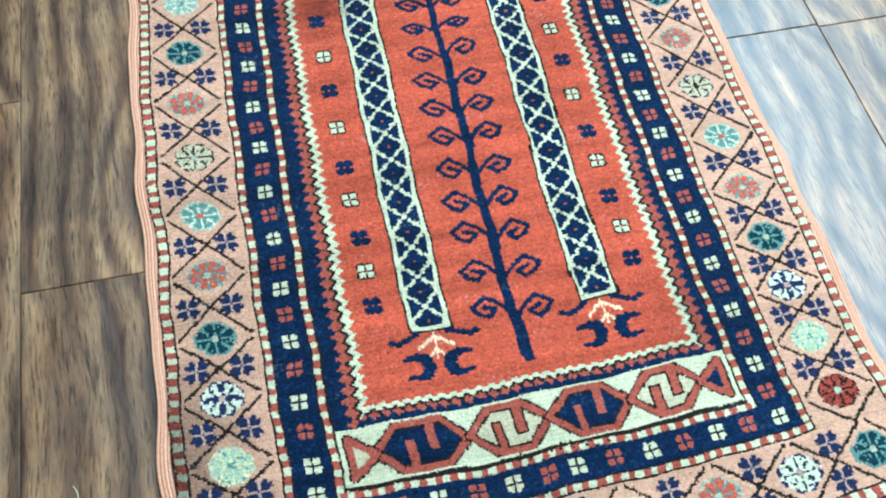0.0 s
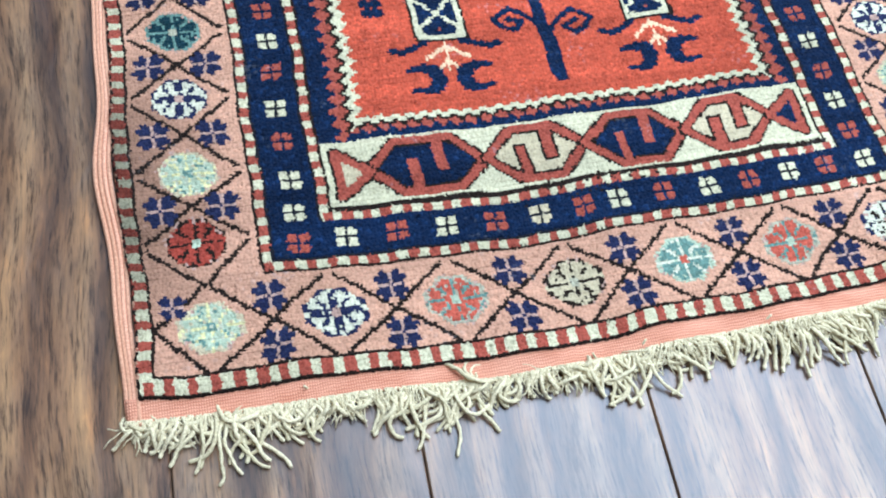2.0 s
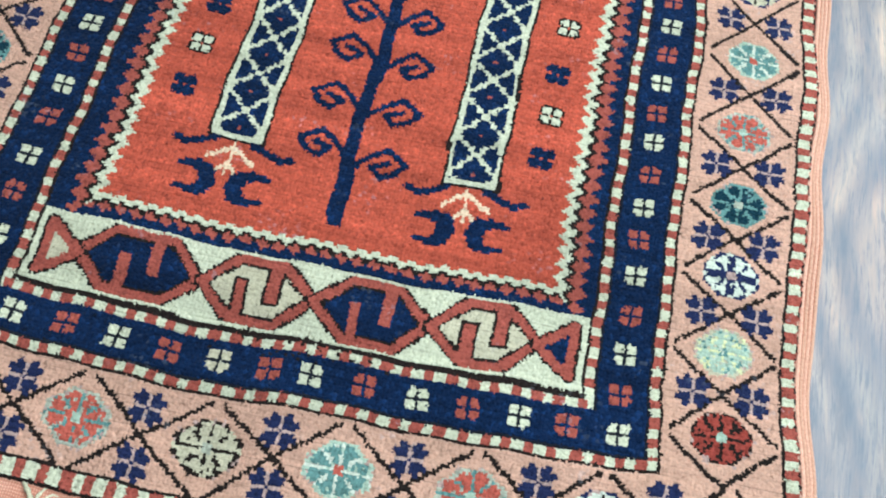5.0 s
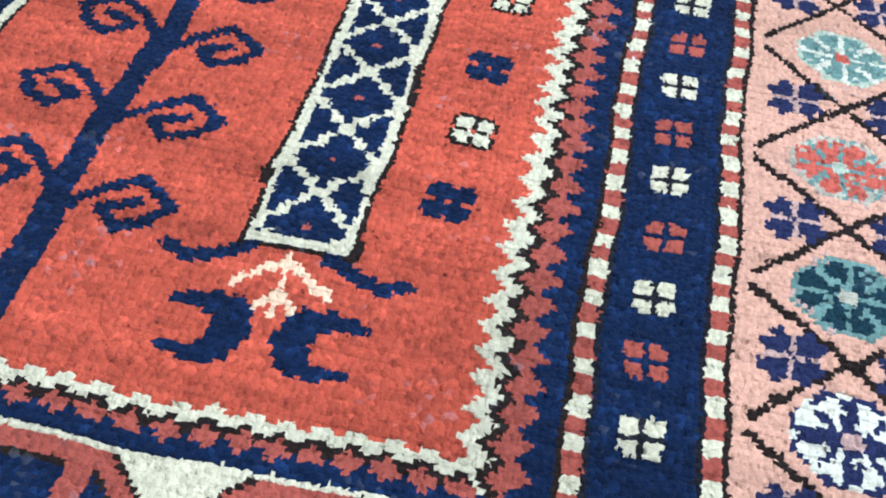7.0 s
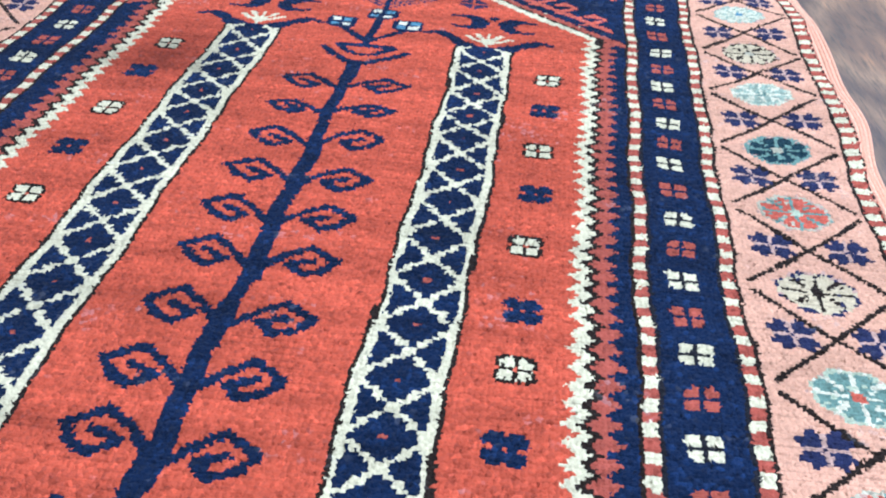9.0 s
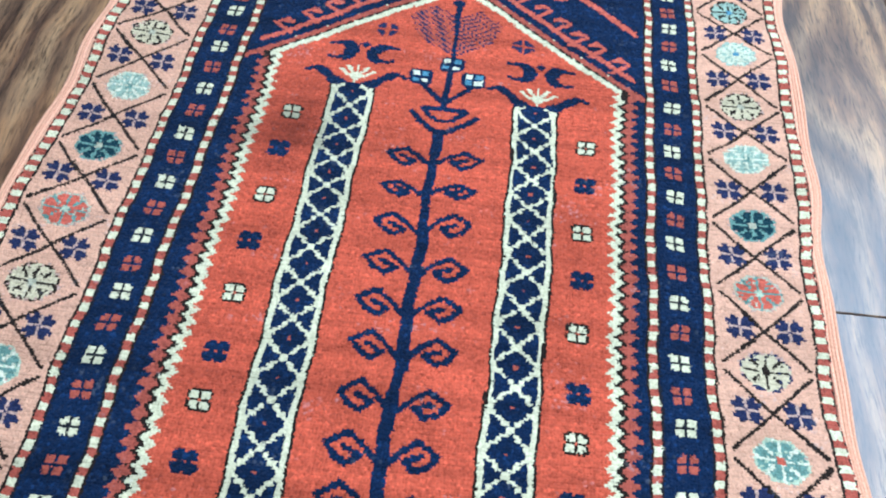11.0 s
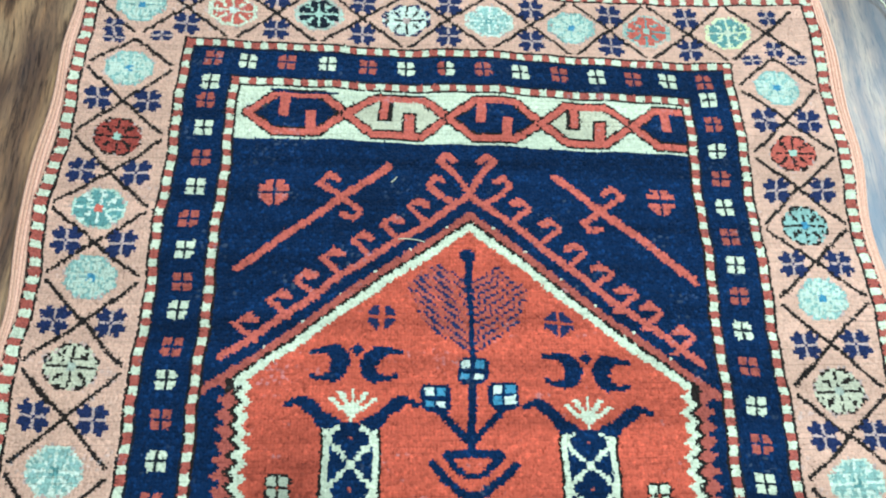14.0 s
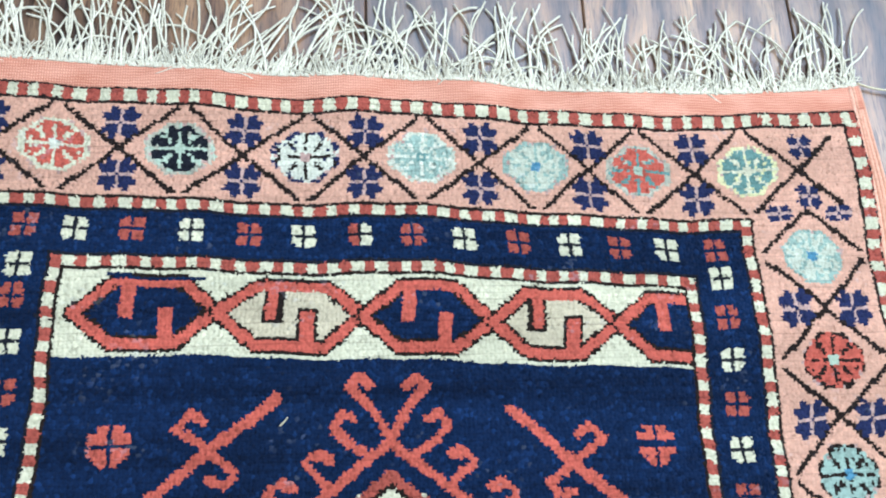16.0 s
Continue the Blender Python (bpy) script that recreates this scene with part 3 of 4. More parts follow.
chain(P_LOW, 0.1995, 0.2715, (-0.208, -0.094, 0.007, 0.111, 0.207), ("navy", "beige", "navy", "beige"), 1, 0.0085)
for a, c, fill in ((-0.2355, -0.206, "beige"), (0.2355, 0.205, "navy")):
    own = piece("end_triangle", P_LOW)
    pts = [(a, 0.259), (a, 0.212), (c, 0.2355)]
    ink(stroke(pts + pts[:1], 0.0125), "dark", own)
    ink(shape(pts), fill, own)
    ink(stroke(pts + pts[:1], 0.0085), "rust", own)
chain(P_TOP, 1.3480, 1.4155, (-0.236, -0.129, -0.017, 0.086, 0.188, 0.296), ("navy", "beige", "navy", "beige", "navy"), -1, 0.0045, "coral")

ink(stroke([(-0.212, 1.4115), (-0.196, 1.4085)], 0.0048) | stroke([(-0.196, 1.4085), (-0.140, 1.4075)], 0.0028), "navy", P_TOP)

# navy ground: hooked line over the arch, bars, small rosettes
P_HOOK = piece("hooked_line", P_SPAN, "rust line edged with hooks over the arch")
ink((rise > 0.033) & (rise < 0.0425) & (np.abs(S) < 0.236) & (T > 1.09), "coral", P_HOOK)
for fs, heads in ((-1, ((-0.216, 1.139), (-0.186, 1.164), (-0.160, 1.186), (-0.136, 1.209), (-0.106, 1.230), (-0.078, 1.251), (-0.051, 1.273))),
                  (1, ((0.221, 1.139), (0.191, 1.163), (0.166, 1.182), (0.142, 1.206), (0.116, 1.227), (0.090, 1.254), (0.060, 1.275)))):
    for s0, t0 in heads:
        own = piece("hook", P_SPAN)
        ink(stroke(hang([(-0.012, -0.022), (0.008, -0.005)], s0, t0, fs), 0.0060) | shape(hang([(0.0135, -0.005), (-0.002, 0.0085), (-0.0150, 0.0015), (-0.0115, -0.0035), (0.001, -0.0015)], s0, t0, fs)), "coral", own)
own = piece("crossed_hook", P_SPAN)
for fs in (-1, 1):
    ink(stroke(hang([(0.0, 1.286), (0.010, 1.304), (0.021, 1.318), (0.030, 1.3265), (0.022, 1.3345), (0.014, 1.3275)], 0.004, 0, fs), 0.0072), "coral", own)
    ink(stroke(hang([(0.018, 1.275), (0.034, 1.286), (0.0440, 1.297), (0.037, 1.3065), (0.0285, 1.3015)], 0.005, 0, fs), 0.0068), "coral", own)
for a, c, fs in (((-0.228, 1.194), (-0.082, 1.316), -1), ((0.237, 1.196), (0.099, 1.312), 1)):
    own = piece("barbed_bar", P_SPAN)
    m = (a[0] * 0.32 + c[0] * 0.68, a[1] * 0.32 + c[1] * 0.68)
    ink(stroke([a, c], 0.0085), "coral", own)
    ink(stroke(hang([(0.006, 0.003), (0.026, 0.0155), (0.0165, 0.0265), (0.0065, 0.020)], *m, fs), 0.0064), "coral", own)
    ink(stroke(hang([(-0.003, -0.005), (-0.019, -0.0165), (-0.012, -0.025), (0.000, -0.0220)], *m, fs), 0.0064), "coral", own)
for s0, t0 in ((-0.201, 1.282), (0.212, 1.288)):
    own = piece("small_rosette", P_SPAN)
    u, v = np.abs(S - s0) / 0.0148, np.abs(T - t0) / 0.0148
    ink((np.maximum(u, v) < 1) & (u + v < 1.45) & (u > 0.12) & (v > 0.12) & ~((np.abs(u - v) < 0.12) & (u + v > 1.2)), "coral", own)

# red field: ladders, tree, squares, crescents
LAD = (-0.1065, 0.1172)
RUNGS = ((0.438, 0.482, 0.529, 0.577, 0.626, 0.671, 0.716, 0.761, 0.806, 0.850, 0.890, 0.933, 0.974, 1.022),
         (0.439, 0.485, 0.529, 0.573, 0.621, 0.666, 0.714, 0.760, 0.805, 0.855, 0.893, 0.936, 0.982, 1.024))
for sc, rungs in zip(LAD, RUNGS):
    mid = sc + np.interp(T, (0.38, 0.50, 0.63, 0.80, 0.92, 1.035), (0.002, -0.001, 0.001, 0.0035, 0.0015, -0.0005)) * (sc > 0)
    own = piece("ladder_column", P_FIELD, "cream lattice column filled with navy diamonds")
    ink((np.abs(S - mid) < 0.0280) & (T > 0.3785) & (T < 1.032), "dark", own)
    ink((np.abs(S - mid) < 0.0250) & (T > 0.3805) & (T < 1.034), "cream", own)
    a = np.abs(S - mid) / 0.0232
    turn = np.interp(T, (rungs[0] - 0.0449 * 2, *rungs, rungs[-1] + 0.0449), np.arange(-2, len(rungs) + 1)[[0, *range(2, len(rungs) + 3)]])
    d = (np.floor(np.abs(turn - np.round(turn)) * 12) + 0.5) / 6          # stepped by rows of knots
    hole = (np.abs(S - mid) < 0.0207) & (T > 0.386) & (T < 1.036)
    ink(hole & (np.abs(a + d - 1) > 0.128), "navy", own)
    ink(hole & (np.abs(S - mid) < 0.0022) & (np.abs(turn - np.round(turn)) < 0.035), "rust", own)

own = piece("tree_stem", P_FIELD, "navy stem of a stylised tree")
STEM = ((0.30, 0.40, 0.46, 0.51, 0.565, 0.62, 0.73, 0.81, 0.88, 0.95), (0.004, 0.0015, 0.0020, 0.0030, 0.0042, 0.0052, 0.0065, 0.0062, 0.0056, 0.0040))
ink((np.abs(S - np.interp(T, *STEM)) < 0.0076 - 0.003 * (T - 0.31)) & (T > 0.311) & (T < 0.975), "navy", own)
LEAF = [(0.004, -0.011), (0.017, 0.004), (0.033, 0.0155), (0.052, 0.003), (0.043, -0.009), (0.031, -0.0150), (0.0205, -0.0055), (0.036, 0.001)]
LEAVES_L = (0.396, 0.451, 0.511, 0.561, 0.616, 0.673, 0.724, 0.776, 0.828, 0.879, 0.928)
LEAVES_R = (0.387, 0.447, 0.505, 0.561, 0.615, 0.674, 0.725, 0.775, 0.835, 0.884, 0.931)
for fs, heights in ((-1, LEAVES_L), (1, LEAVES_R)):
    for k, t0 in enumerate(heights):
        own = piece("hooked_leaf", P_FIELD)
        high = 0.62 if k == 9 else 0.82 if k == 10 else 0.98 + 0.05 * math.sin(7 * k + fs)
        mid = float(np.interp(t0, *STEM)) + (0.0005 if fs > 0 else 0.0)
        ink(stroke(hang(LEAF, mid, t0, fs * (1.0 + 0.03 * math.sin(5 * k + 2 * fs)), high), 0.0066), "navy", own)
own = piece("urn", P_FIELD, "navy stepped urn on the tree")
ink(stroke([(-0.031, 1.002), (-0.018, 0.987), (-0.002, 0.974), (0.015, 0.974), (0.032, 0.987), (0.046, 1.001)], 0.0082), "navy", own)
ink(stroke([(-0.018, 1.0105), (0.034, 1.0105), (0.022, 0.997), (0.013, 0.9905), (0.001, 0.9905), (-0.009, 0.997), (-0.018, 1.0105)], 0.0068), "navy", own)
own = piece("flower_stem", P_FIELD)
ink(stroke([(0.0065, 1.012), (0.0065, 1.085)], 0.0062) | stroke([(-0.028, 1.056), (0.0065, 1.020), (0.040, 1.058)], 0.0068), "navy", own)
for s0, t0 in ((0.006, 1.091), (-0.028, 1.064), (0.037, 1.067)):
    own = piece("checked_flower", P_FIELD)
    ink((np.abs(S - s0) < 0.0145) & (np.abs(T - t0) < 0.0130) & (np.abs(S - s0) + np.abs(T - t0) < 0.0235), "navy", own)
    for fs in (-1, 1):
        for ft in (-1, 1):
            ink((np.abs(S - s0 - fs * 0.0062) < 0.0042) & (np.abs(T - t0 - ft * 0.0058) < 0.0038), "white" if fs * ft < 0 else "blue", own)
own = piece("feathered_plume", P_FIELD, "navy and rust feathered plume on the tree")
step = (np.floor((S + SW) / KW) + np.floor((T - TB) / KH)) % 3 != 0
for k in range(17):
    t0 = 1.109 + 0.0045 * k
    reach = float(np.interp(t0, (1.109, 1.135, 1.147, 1.181), (0.046, 0.060, 0.058, 0.032)))
    for fs in (-1, 1):
        m = stroke([(0.005, t0), (0.005 + fs * reach, t0 + reach * 0.68)], 0.0036) & (T < 1.247 - 0.78 * np.abs(S) - 0.020)
        if k % 2 == 0:
            ink(m & step, "indigo", own)
        else:
            ink(m & (colour == NAMES.index("red")), "rust", own)
ink(stroke([(0.006, 1.105), (0.004, 1.210)], 0.0064) | blob(0.0035, 1.213, 0.0085, 0.0085), "navy", own)
for s0, t0 in ((-0.084, 1.143), (0.093, 1.143)):
    own = piece("field_rosette", P_FIELD)
    u, v = np.abs(S - s0), np.abs(T - t0)
    ink((u + v < 0.0185) & (np.maximum(u, v) < 0.0135) & (u > 0.0018) & (v > 0.0018), "indigo", own)
for k, t0 in enumerate((0.4265, 0.477, 0.529, 0.5905, 0.6455, 0.715, 0.784, 0.8485, 0.919, 0.977)):
    for s0 in (-0.1705, 0.179):
        if k % 2:
            four_squares(s0, t0, "cream", P_FIELD, True, False, "field_square")
        else:
            four_squares(s0, t0, "navy", P_FIELD, False, True, "field_square")


def crested_flower(s, t, ft):
    """Wings, cream star and two crescents at a ladder's end; ft turns it upright or over."""
    for fs in (-1, 1):
        own = piece("flower_wing", P_FIELD)
        if ft > 0:
            ink(shape(hang([(0.004, 0.000), (0.026, -0.003), (0.040, 0.012), (0.052, 0.021), (0.064, 0.018), (0.062, 0.023), (0.050, 0.030), (0.038, 0.027), (0.026, 0.014), (0.012, 0.006)], s, t, fs)), "navy", own)
        else:
            ink(stroke(hang([(0.018, 0.001), (0.034, 0.008), (0.045, 0.0125), (0.056, 0.009)], s, t, fs, -1), 0.0072), "navy", own)
    star = piece("cream_star", P_FIELD)
    for q in ([(0, 0.004), (0, 0.034)], [(0, 0.008), (0.021, 0.026)], [(0, 0.008), (-0.021, 0.026)], [(0, 0.012), (0.012, 0.031)], [(0, 0.012), (-0.012, 0.031)]) if ft > 0 else \
            ([(0, 0.001), (0, 0.036)], [(0, 0.006), (0.022, 0.022)], [(0, 0.006), (-0.022, 0.022)], [(0, 0.026), (0.010, 0.034)], [(0, 0.026), (-0.010, 0.034)]):
        ink(stroke(hang(q, s, t, 1, ft), 0.0042), "shrimp" if ft < 0 else "cream", star)
    tc = t + ft * (0.060 if ft > 0 else 0.047)
    for fs in (-1, 1):
        own = piece("crescent", P_FIELD)
        c = s + fs * 0.0215
        m = blob(c, tc, 0.0165, 0.0185) & ~blob(c + fs * 0.0125, tc - 0.001, 0.0125, 0.0105)
        m |= stroke([(c + fs * 0.004, tc + 0.016), (c + fs * 0.020, tc + 0.012)], 0.006) | stroke([(c + fs * 0.004, tc - 0.015), (c + fs * 0.018, tc - 0.012)], 0.0055)
        ink(m, "navy", own)
    if ft > 0:
        ink((np.abs(S - s) + np.abs(T - tc - 0.014) < 0.0058), "navy", piece("diamond_dot", P_FIELD))


for sc in LAD:
    crested_flower(sc, 1.034, 1)
    crested_flower(sc, 0.379, -1)

# wear: knots lost along the lower edge of the panel
worn = (np.abs(S - 0.02) < 0.10) & (np.abs(T - 0.190) < 0.012) & (rng.random(S.shape) < 0.10 * np.exp(-((S + 0.0) / 0.05) ** 2))
ink(worn, "dark")

# ---- the rug ----
rug = tagged(new("prayer_rug"), "worn red, navy and pink knotted wool prayer rug on plank floor", "rug")

# vertices: two by two quads a knot, knot crowns a little proud
vi, vj = np.meshgrid(np.arange(2 * NI + 1), np.arange(2 * NJ + 1))
vs = -SW + vi * KW / 2 + rng.normal(0, 0.00050, vi.shape)
vt = TB + vj * KH / 2 + rng.normal(0, 0.00036, vi.shape)
crown = (vi % 2) * (vj % 2)
rim = (vi == 0) | (vj == 0) | (vi == 2 * NI) | (vj == 2 * NJ)
vs, vt = (vs + 0.0012 * np.sin(41 * vt + 6 * vs) + 0.0006 * np.sin(127 * vt + 9 * vs), vt + 0.0012 * np.sin(37 * vs + 5 * vt) + 0.0006 * np.sin(101 * vs + 7 * vt))
vx, vy = lie(vs, vt)
vz = swell(vs, vt) + crown * 0.0009 - (vj % 2 == 0) * 0.0004 + rng.normal(0, 0.0003, vi.shape) - rim * 0.0035
VERTS = np.stack([vx, vy, vz], -1).reshape(-1, 3)
W = 2 * NI + 1

# where two colours meet, some tufts of a knot lean over into the next
tufts = {}
for b in (0, 1):
    for a in (0, 1):
        beside, above = np.roll(colour, 1 if a == 0 else -1, 1), np.roll(colour, 1 if b == 0 else -1, 0)
        lot = rng.random(S.shape)
        tufts[a, b] = np.where(lot < 0.045, beside, np.where(lot > 0.96, above, colour)).ravel()

made = {}
order = owner.ravel()
for k, (name, parent, label) in enumerate(PIECES):
    cells = np.nonzero(order == k)[0]
    if not len(cells):
        continue
    cj, ci = cells // NI, cells % NI
    quads, mats = [], []
    for b in (0, 1):
        for a in (0, 1):
            v0 = (2 * cj + b) * W + 2 * ci + a
            quads.append(np.stack([v0, v0 + 1, v0 + 1 + W, v0 + W], -1))
            mats.append(tufts[a, b][cells])
    quads, mats = np.concatenate(quads), np.concatenate(mats)
    used, index = np.unique(quads.ravel(), return_inverse=True)
    tints, slot = np.unique(mats, return_inverse=True)
    me = bpy.data.meshes.new(name)
    me.vertices.add(len(used))
    me.vertices.foreach_set("co", VERTS[used].ravel().astype(np.float32))
    me.loops.add(index.size)
    me.loops.foreach_set("vertex_index", index.ravel().astype(np.int32))
    me.polygons.add(len(quads))
    me.polygons.foreach_set("loop_start", np.arange(0, index.size, 4, dtype=np.int32))
    for c in tints:
        me.materials.append(WOOL[c])
    me.polygons.foreach_set("material_index", slot.ravel().astype(np.int32))
    me.polygons.foreach_set("use_smooth", np.ones(len(quads), dtype=bool))
    me.update(calc_edges=True)
    made[k] = tagged(new(name, me), label)
    made[k].parent = made.get(parent, rug)


def sheet(name, s0, s1, t0, t1, ns, nt, z, material, label, thick=0.0):
    """A strip of cloth over the plan, with closed edges."""
    bm = bmesh.new()
    rows = []
    for j in range(nt + 1):
        row = []
        for i in range(ns + 1):
            s, t = s0 + (s1 - s0) * i / ns, t0 + (t1 - t0) * j / nt
            x, y = lie(s, t)
            row.append(bm.verts.new((x, y, float(swell(s, t)) + z)))
        rows.append(row)
    for a, b in zip(rows, rows[1:]):
        for i in range(ns):
            bm.faces.new((a[i], a[i + 1], b[i + 1], b[i])).smooth = True
    edge = [e for e in bm.edges if e.is_boundary]
    ext = bmesh.ops.extrude_edge_only(bm, edges=edge)
    for v in ext["geom"]:
        if isinstance(v, bmesh.types.BMVert):
            v.co.z -= thick
    return part(name, bm, material, rug, label)


sheet("backing", -SW + 0.001, SW - 0.001, TB, TT, 60, 110, -0.0052, M_KILIM, "flat woven underside", 0.0015)
sheet("kilim_end", -0.446, 0.446, 0.0205, TB + 0.0015, 180, 8, -0.0034, M_KILIM, "flat-woven salmon end strip with fringe", 0.004)
sheet("kilim_end", -0.447, 0.445, TT - 0.0015, 1.5985, 180, 8, -0.0034, M_KILIM, "flat-woven salmon end strip with fringe", 0.004)


def tube(bm, pts, r, sides=5, taper=1.0, ply=0.0):
    """Round cord along points; ply: depth of the two-strand twist."""
    rings = []
    for k, p in enumerate(pts):
        d = (pts[min(k + 1, len(pts) - 1)] - pts[max(k - 1, 0)]).normalized()
        u = d.cross(Vector((0.13, 0.21, 1))).normalized()
        v = d.cross(u)
        rk = r * (1 + (taper - 1) * k / (len(pts) - 1))
        rings.append([bm.verts.new(p + rk * (1 + ply * math.cos(2 * 6.2832 * q / sides + 1.7 * k)) * (math.cos(6.2832 * q / sides) * u + math.sin(6.2832 * q / sides) * v)) for q in range(sides)])
    for a, b in zip(rings, rings[1:]):
        for q in range(sides):
            bm.faces.new((a[q], a[(q + 1) % sides], b[(q + 1) % sides], b[q])).smooth = True
    bm.faces.new(rings[0][::-1])
    bm.faces.new(rings[-1])


# overcast edges: four cords a side
for fs in (-1, 1):
    for k in range(4):
        bm = bmesh.new()
        pts = []
        for j in range(161):
            t = 0.018 + (1.597 - 0.018) * j / 160
            s = fs * (0.4358 + 0.0037 * k)
            x, y = lie(s, t)
            x += 0.0012 * math.sin(t * 47 + fs) + fs * 0.0016 * math.sin(t * 17 + 2 * fs) * (k / 3)
            pts.append(Vector((x, y, float(swell(s, t)) * 0.7 - 0.0042 - 0.0006 * k)))
        tube(bm, pts, 0.0023, 6)
        part("selvedge_cord", bm, M_CORD, rug, "salmon wool overcast edge cord")


# fringe: plied cotton cords at the foot, finer loose threads at the head
def fringe(name, s, t, way, length, r, bend, steps=9, z0=-0.0035, yarn=M_FRINGE, ply=0.0):
    x, y = lie(s, t)
    p, ang = Vector((x, y, float(swell(s, t)) + z0)), way
    pts, drift = [p.copy()], 0.0
    for k in range(steps):
        drift = 0.6 * drift + random.gauss(0, bend[1] * math.sqrt(5 / steps))
        ang += bend[0] / steps + drift
        p = p + Vector((math.cos(ang), math.sin(ang), 0)) * (length / steps)
        lift = 0.0015 + bend[2] * math.sin(math.pi * min(1, (k + 1) / steps * 1.2)) if k < steps - 1 else 0.0012
        p.z = max(FLOOR_Z + r + 0.0003, (p.z * 0.35 + (FLOOR_Z + r + lift) * 0.65))
        pts.append(p.copy())
    bm = bmesh.new()
    tube(bm, pts, r, 6 if ply else 5, 0.85, ply)
    return part(name, bm, yarn, rug)


random.seed(11)
N_FOOT = 290
clumps = sorted(random.uniform(-0.45, 0.45) for _ in range(34))
for k in range(N_FOOT):
    s = -0.447 + 0.893 * (k + random.uniform(-0.4, 0.4)) / (N_FOOT - 1)
    pull = min(clumps, key=lambda v: abs(v - s)) - s
    lean = 0.20 * math.sin(s * 19 + 1.3) + 12.0 * max(-0.03, min(0.03, pull)) + 0.95 * max(0.0, min(1.0, (s + 0.05) / 0.35))
    length = random.uniform(0.026, 0.048) * (1.0 + 0.35 * math.sin(s * 37 + 2))
    fringe("fringe_cord", s, 0.0215, -math.pi / 2 + lean + random.gauss(0, 0.25), length, random.uniform(0.0016, 0.0022),
           (random.gauss(0, 1.1 if s < 0.05 else 0.4), 0.22 if s < 0.05 else 0.09, random.uniform(0.001, 0.008)), 24, ply=0.24)
N_HEAD = 290
clumps = sorted(random.uniform(-0.45, 0.45) for _ in range(26))
for k in range(N_HEAD):
    s = -0.445 + 0.889 * (k + random.uniform(-0.5, 0.5)) / (N_HEAD - 1)
    pull = min(clumps, key=lambda v: abs(v - s)) - s
    lean = 0.14 * math.sin(s * 23 + 0.4) + 0.08 * math.sin(s * 61) - 6.0 * max(-0.03, min(0.03, pull))
    fringe("fringe_thread", s, 1.5975, math.pi / 2 - 0.10 + lean + random.gauss(0, 0.07), random.uniform(0.055, 0.098), random.uniform(0.0009, 0.0013),
           (random.gauss(0, 0.30), 0.13, random.uniform(0.0005, 0.004)), 14, yarn=M_THREAD)


def fuzz(t, way, label, yarn):
    """Short frayed warp ends, joined."""
    bm = bmesh.new()
    for _ in range(1150):
        s = random.uniform(-0.446, 0.444)
        x, y = lie(s, t)
        p, ang, n = Vector((x, y, float(swell(s, t)) - 0.0030)), way + random.gauss(0, 0.55), 4
        step, pts = random.uniform(0.006, 0.030) / n, []
        for k in range(n + 1):
            pts.append(p.copy())
            ang += random.gauss(0, 0.3)
            p = p + Vector((math.cos(ang) * step, math.sin(ang) * step, -0.0008))
            p.z = max(p.z, FLOOR_Z + 0.0012)
        tube(bm, pts, random.uniform(0.0006, 0.0010), 4, 0.7)
    tagged(part("frayed_warp", bm, yarn, rug, label), kind="stuff")


fuzz(0.0225, -math.pi / 2, "short frayed cream warp ends", M_FRINGE)
fuzz(1.5965, math.pi / 2, "short frayed white warp ends", M_THREAD)
for s, t, way, length, turn in ((0.446, 1.599, -0.3, 0.15, -0.9), (-0.440, 1.601, 2.4, 0.06, 2.4), (0.445, 0.018, -1.3, 0.05, 0.4)):
    fringe("loose_thread", s, t, way, length, 0.0011, (turn, 0.12, 0.004), 16)


# small frayed tufts over the woven end
for s in (-0.30, -0.16, -0.155, -0.05, 0.0, 0.12):
    fringe("loose_thread", s, 0.030 + random.uniform(-0.004, 0.004), -math.pi / 2 + random.uniform(-1.2, 1.2), random.uniform(0.02, 0.035), 0.0011, (random.gauss(0, 0.8), 0.12, 0.003), 8, 0.0015)

# white lint lying about
def lint(x, y, z, way, length, turn):
    p, pts = Vector((x, y, z)), []
    for k in range(9):
        pts.append(p.copy())
        way += turn / 8
        p = p + Vector((math.cos(way), math.sin(way), 0)) * length / 8
    bm = bmesh.new()
    tube(bm, pts, 0.0007, 5, 0.6)
    return tagged(part("lint_thread", bm, M_FRINGE), "small white scrap of cotton lint", "lint")


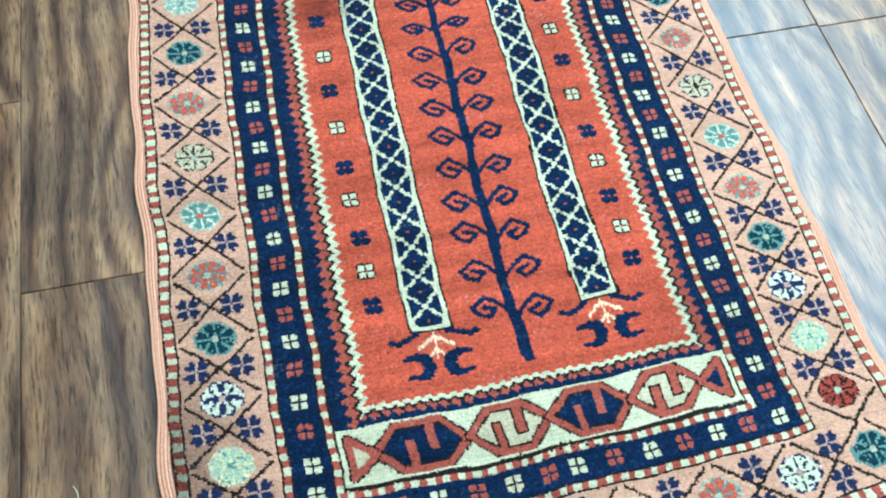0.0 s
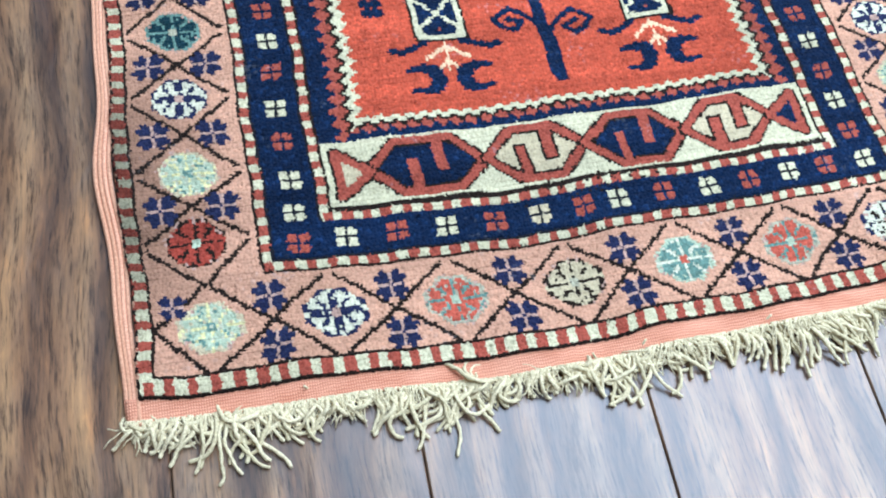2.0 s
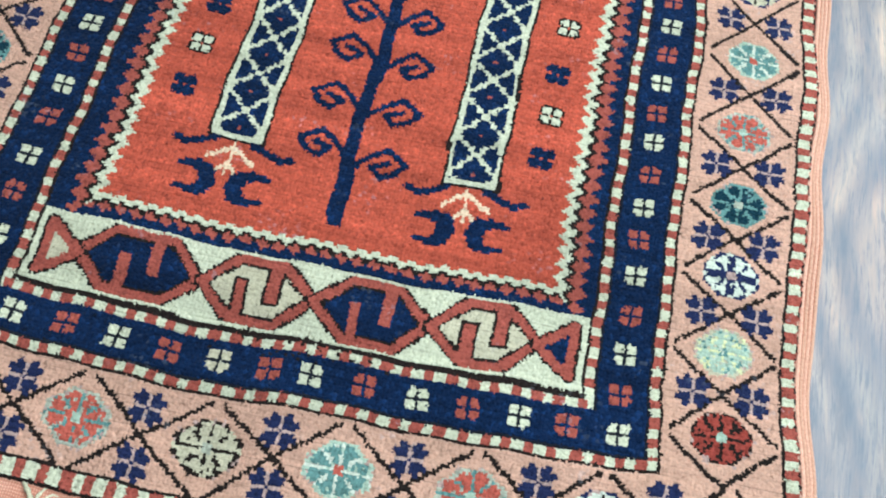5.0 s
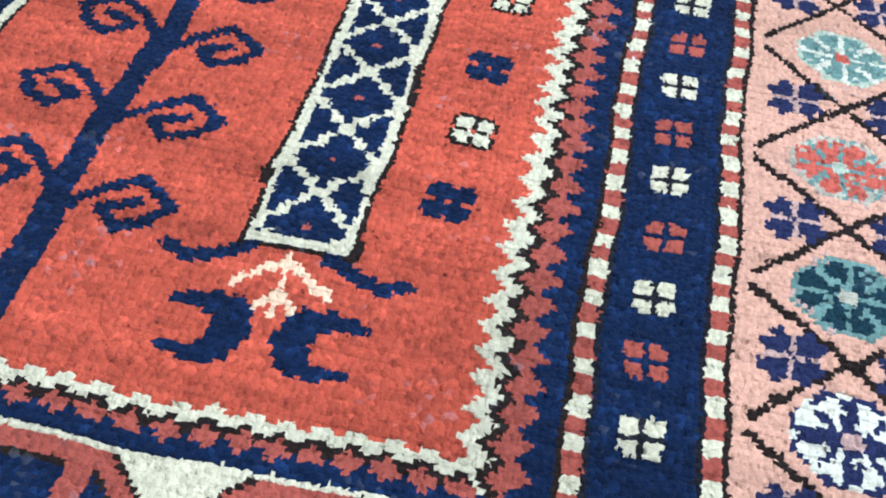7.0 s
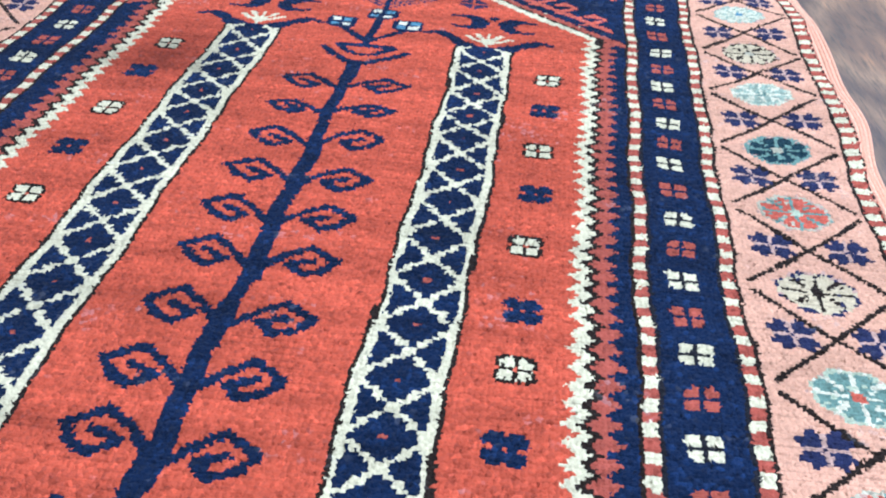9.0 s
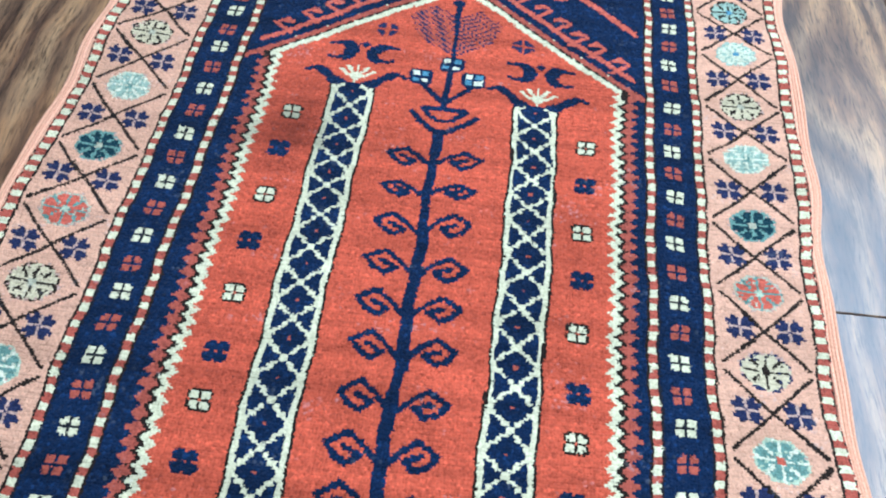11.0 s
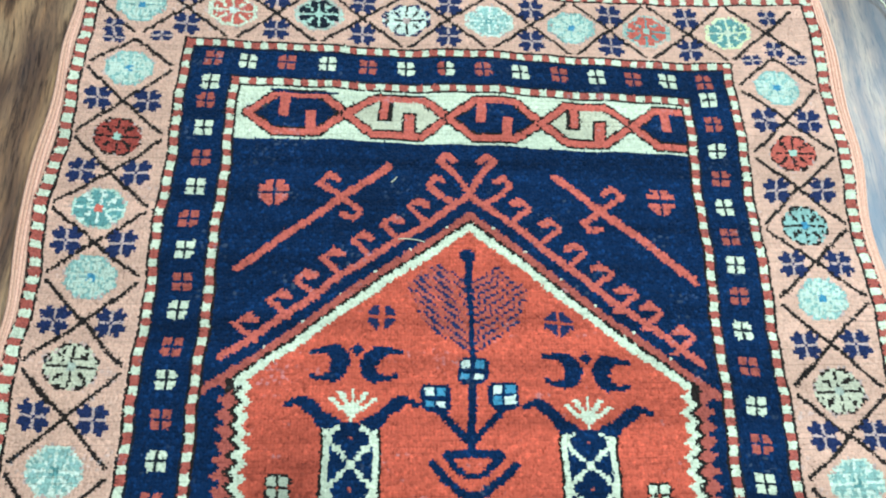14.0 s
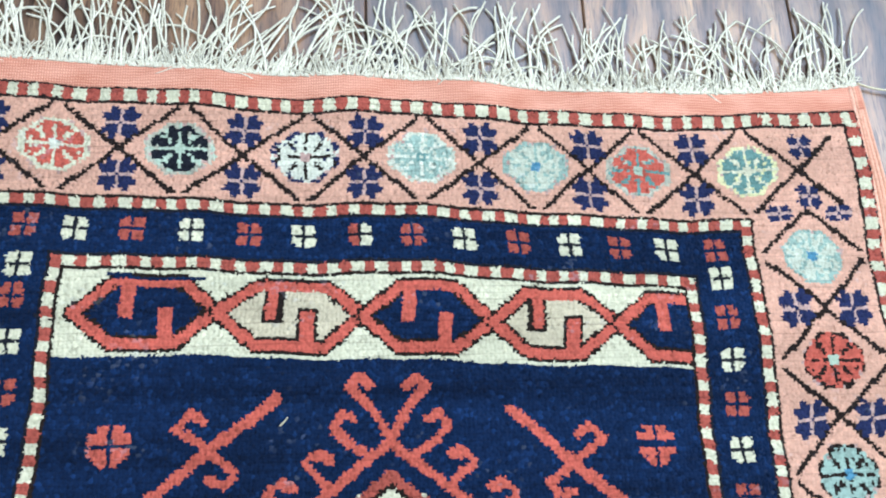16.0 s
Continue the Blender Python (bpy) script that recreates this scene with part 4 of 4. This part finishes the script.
lint(-0.538, 0.262, FLOOR_Z + 0.0008, 1.3, 0.022, 0.9)
lint(-0.045, 1.232, 0.0022, 0.15, 0.028, -0.5)
lint(-0.052, 1.300, 0.0022, 0.6, 0.009, 0.4)

# ---- floor boards ----
PITCH = 0.2
TURN = math.tan(radians(0.8))
KNOWN = {-4: 0.86, -3: 0.545, 2: 0.775, 3: 0.77}


def plank(x0, x1, y0, y1):
    bm = bmesh.new()
    g, c, z1, z0 = 0.0005, 0.0011, FLOOR_Z, FLOOR_Z - 0.012
    ring = [(x0 + g, y0 + g), (x1 - g, y0 + g), (x1 - g, y1 - g), (x0 + g, y1 - g)]
    top = [(x0 + g + c, y0 + g + c), (x1 - g - c, y0 + g + c), (x1 - g - c, y1 - g - c), (x0 + g + c, y1 - g - c)]
    low = [bm.verts.new((x + y * TURN, y, z0)) for x, y in ring]
    mid = [bm.verts.new((x + y * TURN, y, z1 - 0.0012)) for x, y in ring]
    cap = [bm.verts.new((x + y * TURN, y, z1)) for x, y in top]
    for a, b in ((low, mid), (mid, cap)):
        for i in range(4):
            bm.faces.new((a[i], a[(i + 1) % 4], b[(i + 1) % 4], b[i]))
    bm.faces.new(cap)
    return part("plank", bm, M_BOARD, floor)


random.seed(4)
for c in range(-13, 17):
    x0 = c * PITCH - 0.004
    y = KNOWN.get(c, random.uniform(-0.3, 0.6) if abs(c) > 3 else random.choice((0.35, 0.9, 1.15)))
    y -= 1.22 * math.ceil((y - Y0) / 1.22)
    while y < Y1:
        a, b = max(y, Y0), min(y + 1.22, Y1)
        if b - a > 0.03 and X0 < x0 + b * TURN and x0 + PITCH < X1:
            plank(x0, x0 + PITCH, a, b)
        y += 1.22

# bars of the assumed roof light, out of view
roof = tagged(new("assumed_roof_window"), "assumed white-framed roof window, out of view over the room", "window", kind="structure")
for d in ((gx0, gx0 + 0.04, gy0, gy1), (gx1 - 0.04, gx1, gy0, gy1), (gx0 + 0.04, gx1 - 0.04, gy0, gy0 + 0.04), (gx0 + 0.04, gx1 - 0.04, gy1 - 0.04, gy1)):
    bm = bmesh.new()
    box(bm, *d, ZC + 0.13, ZC + 0.19)
    part("frame", bm, M_FRAME, roof)
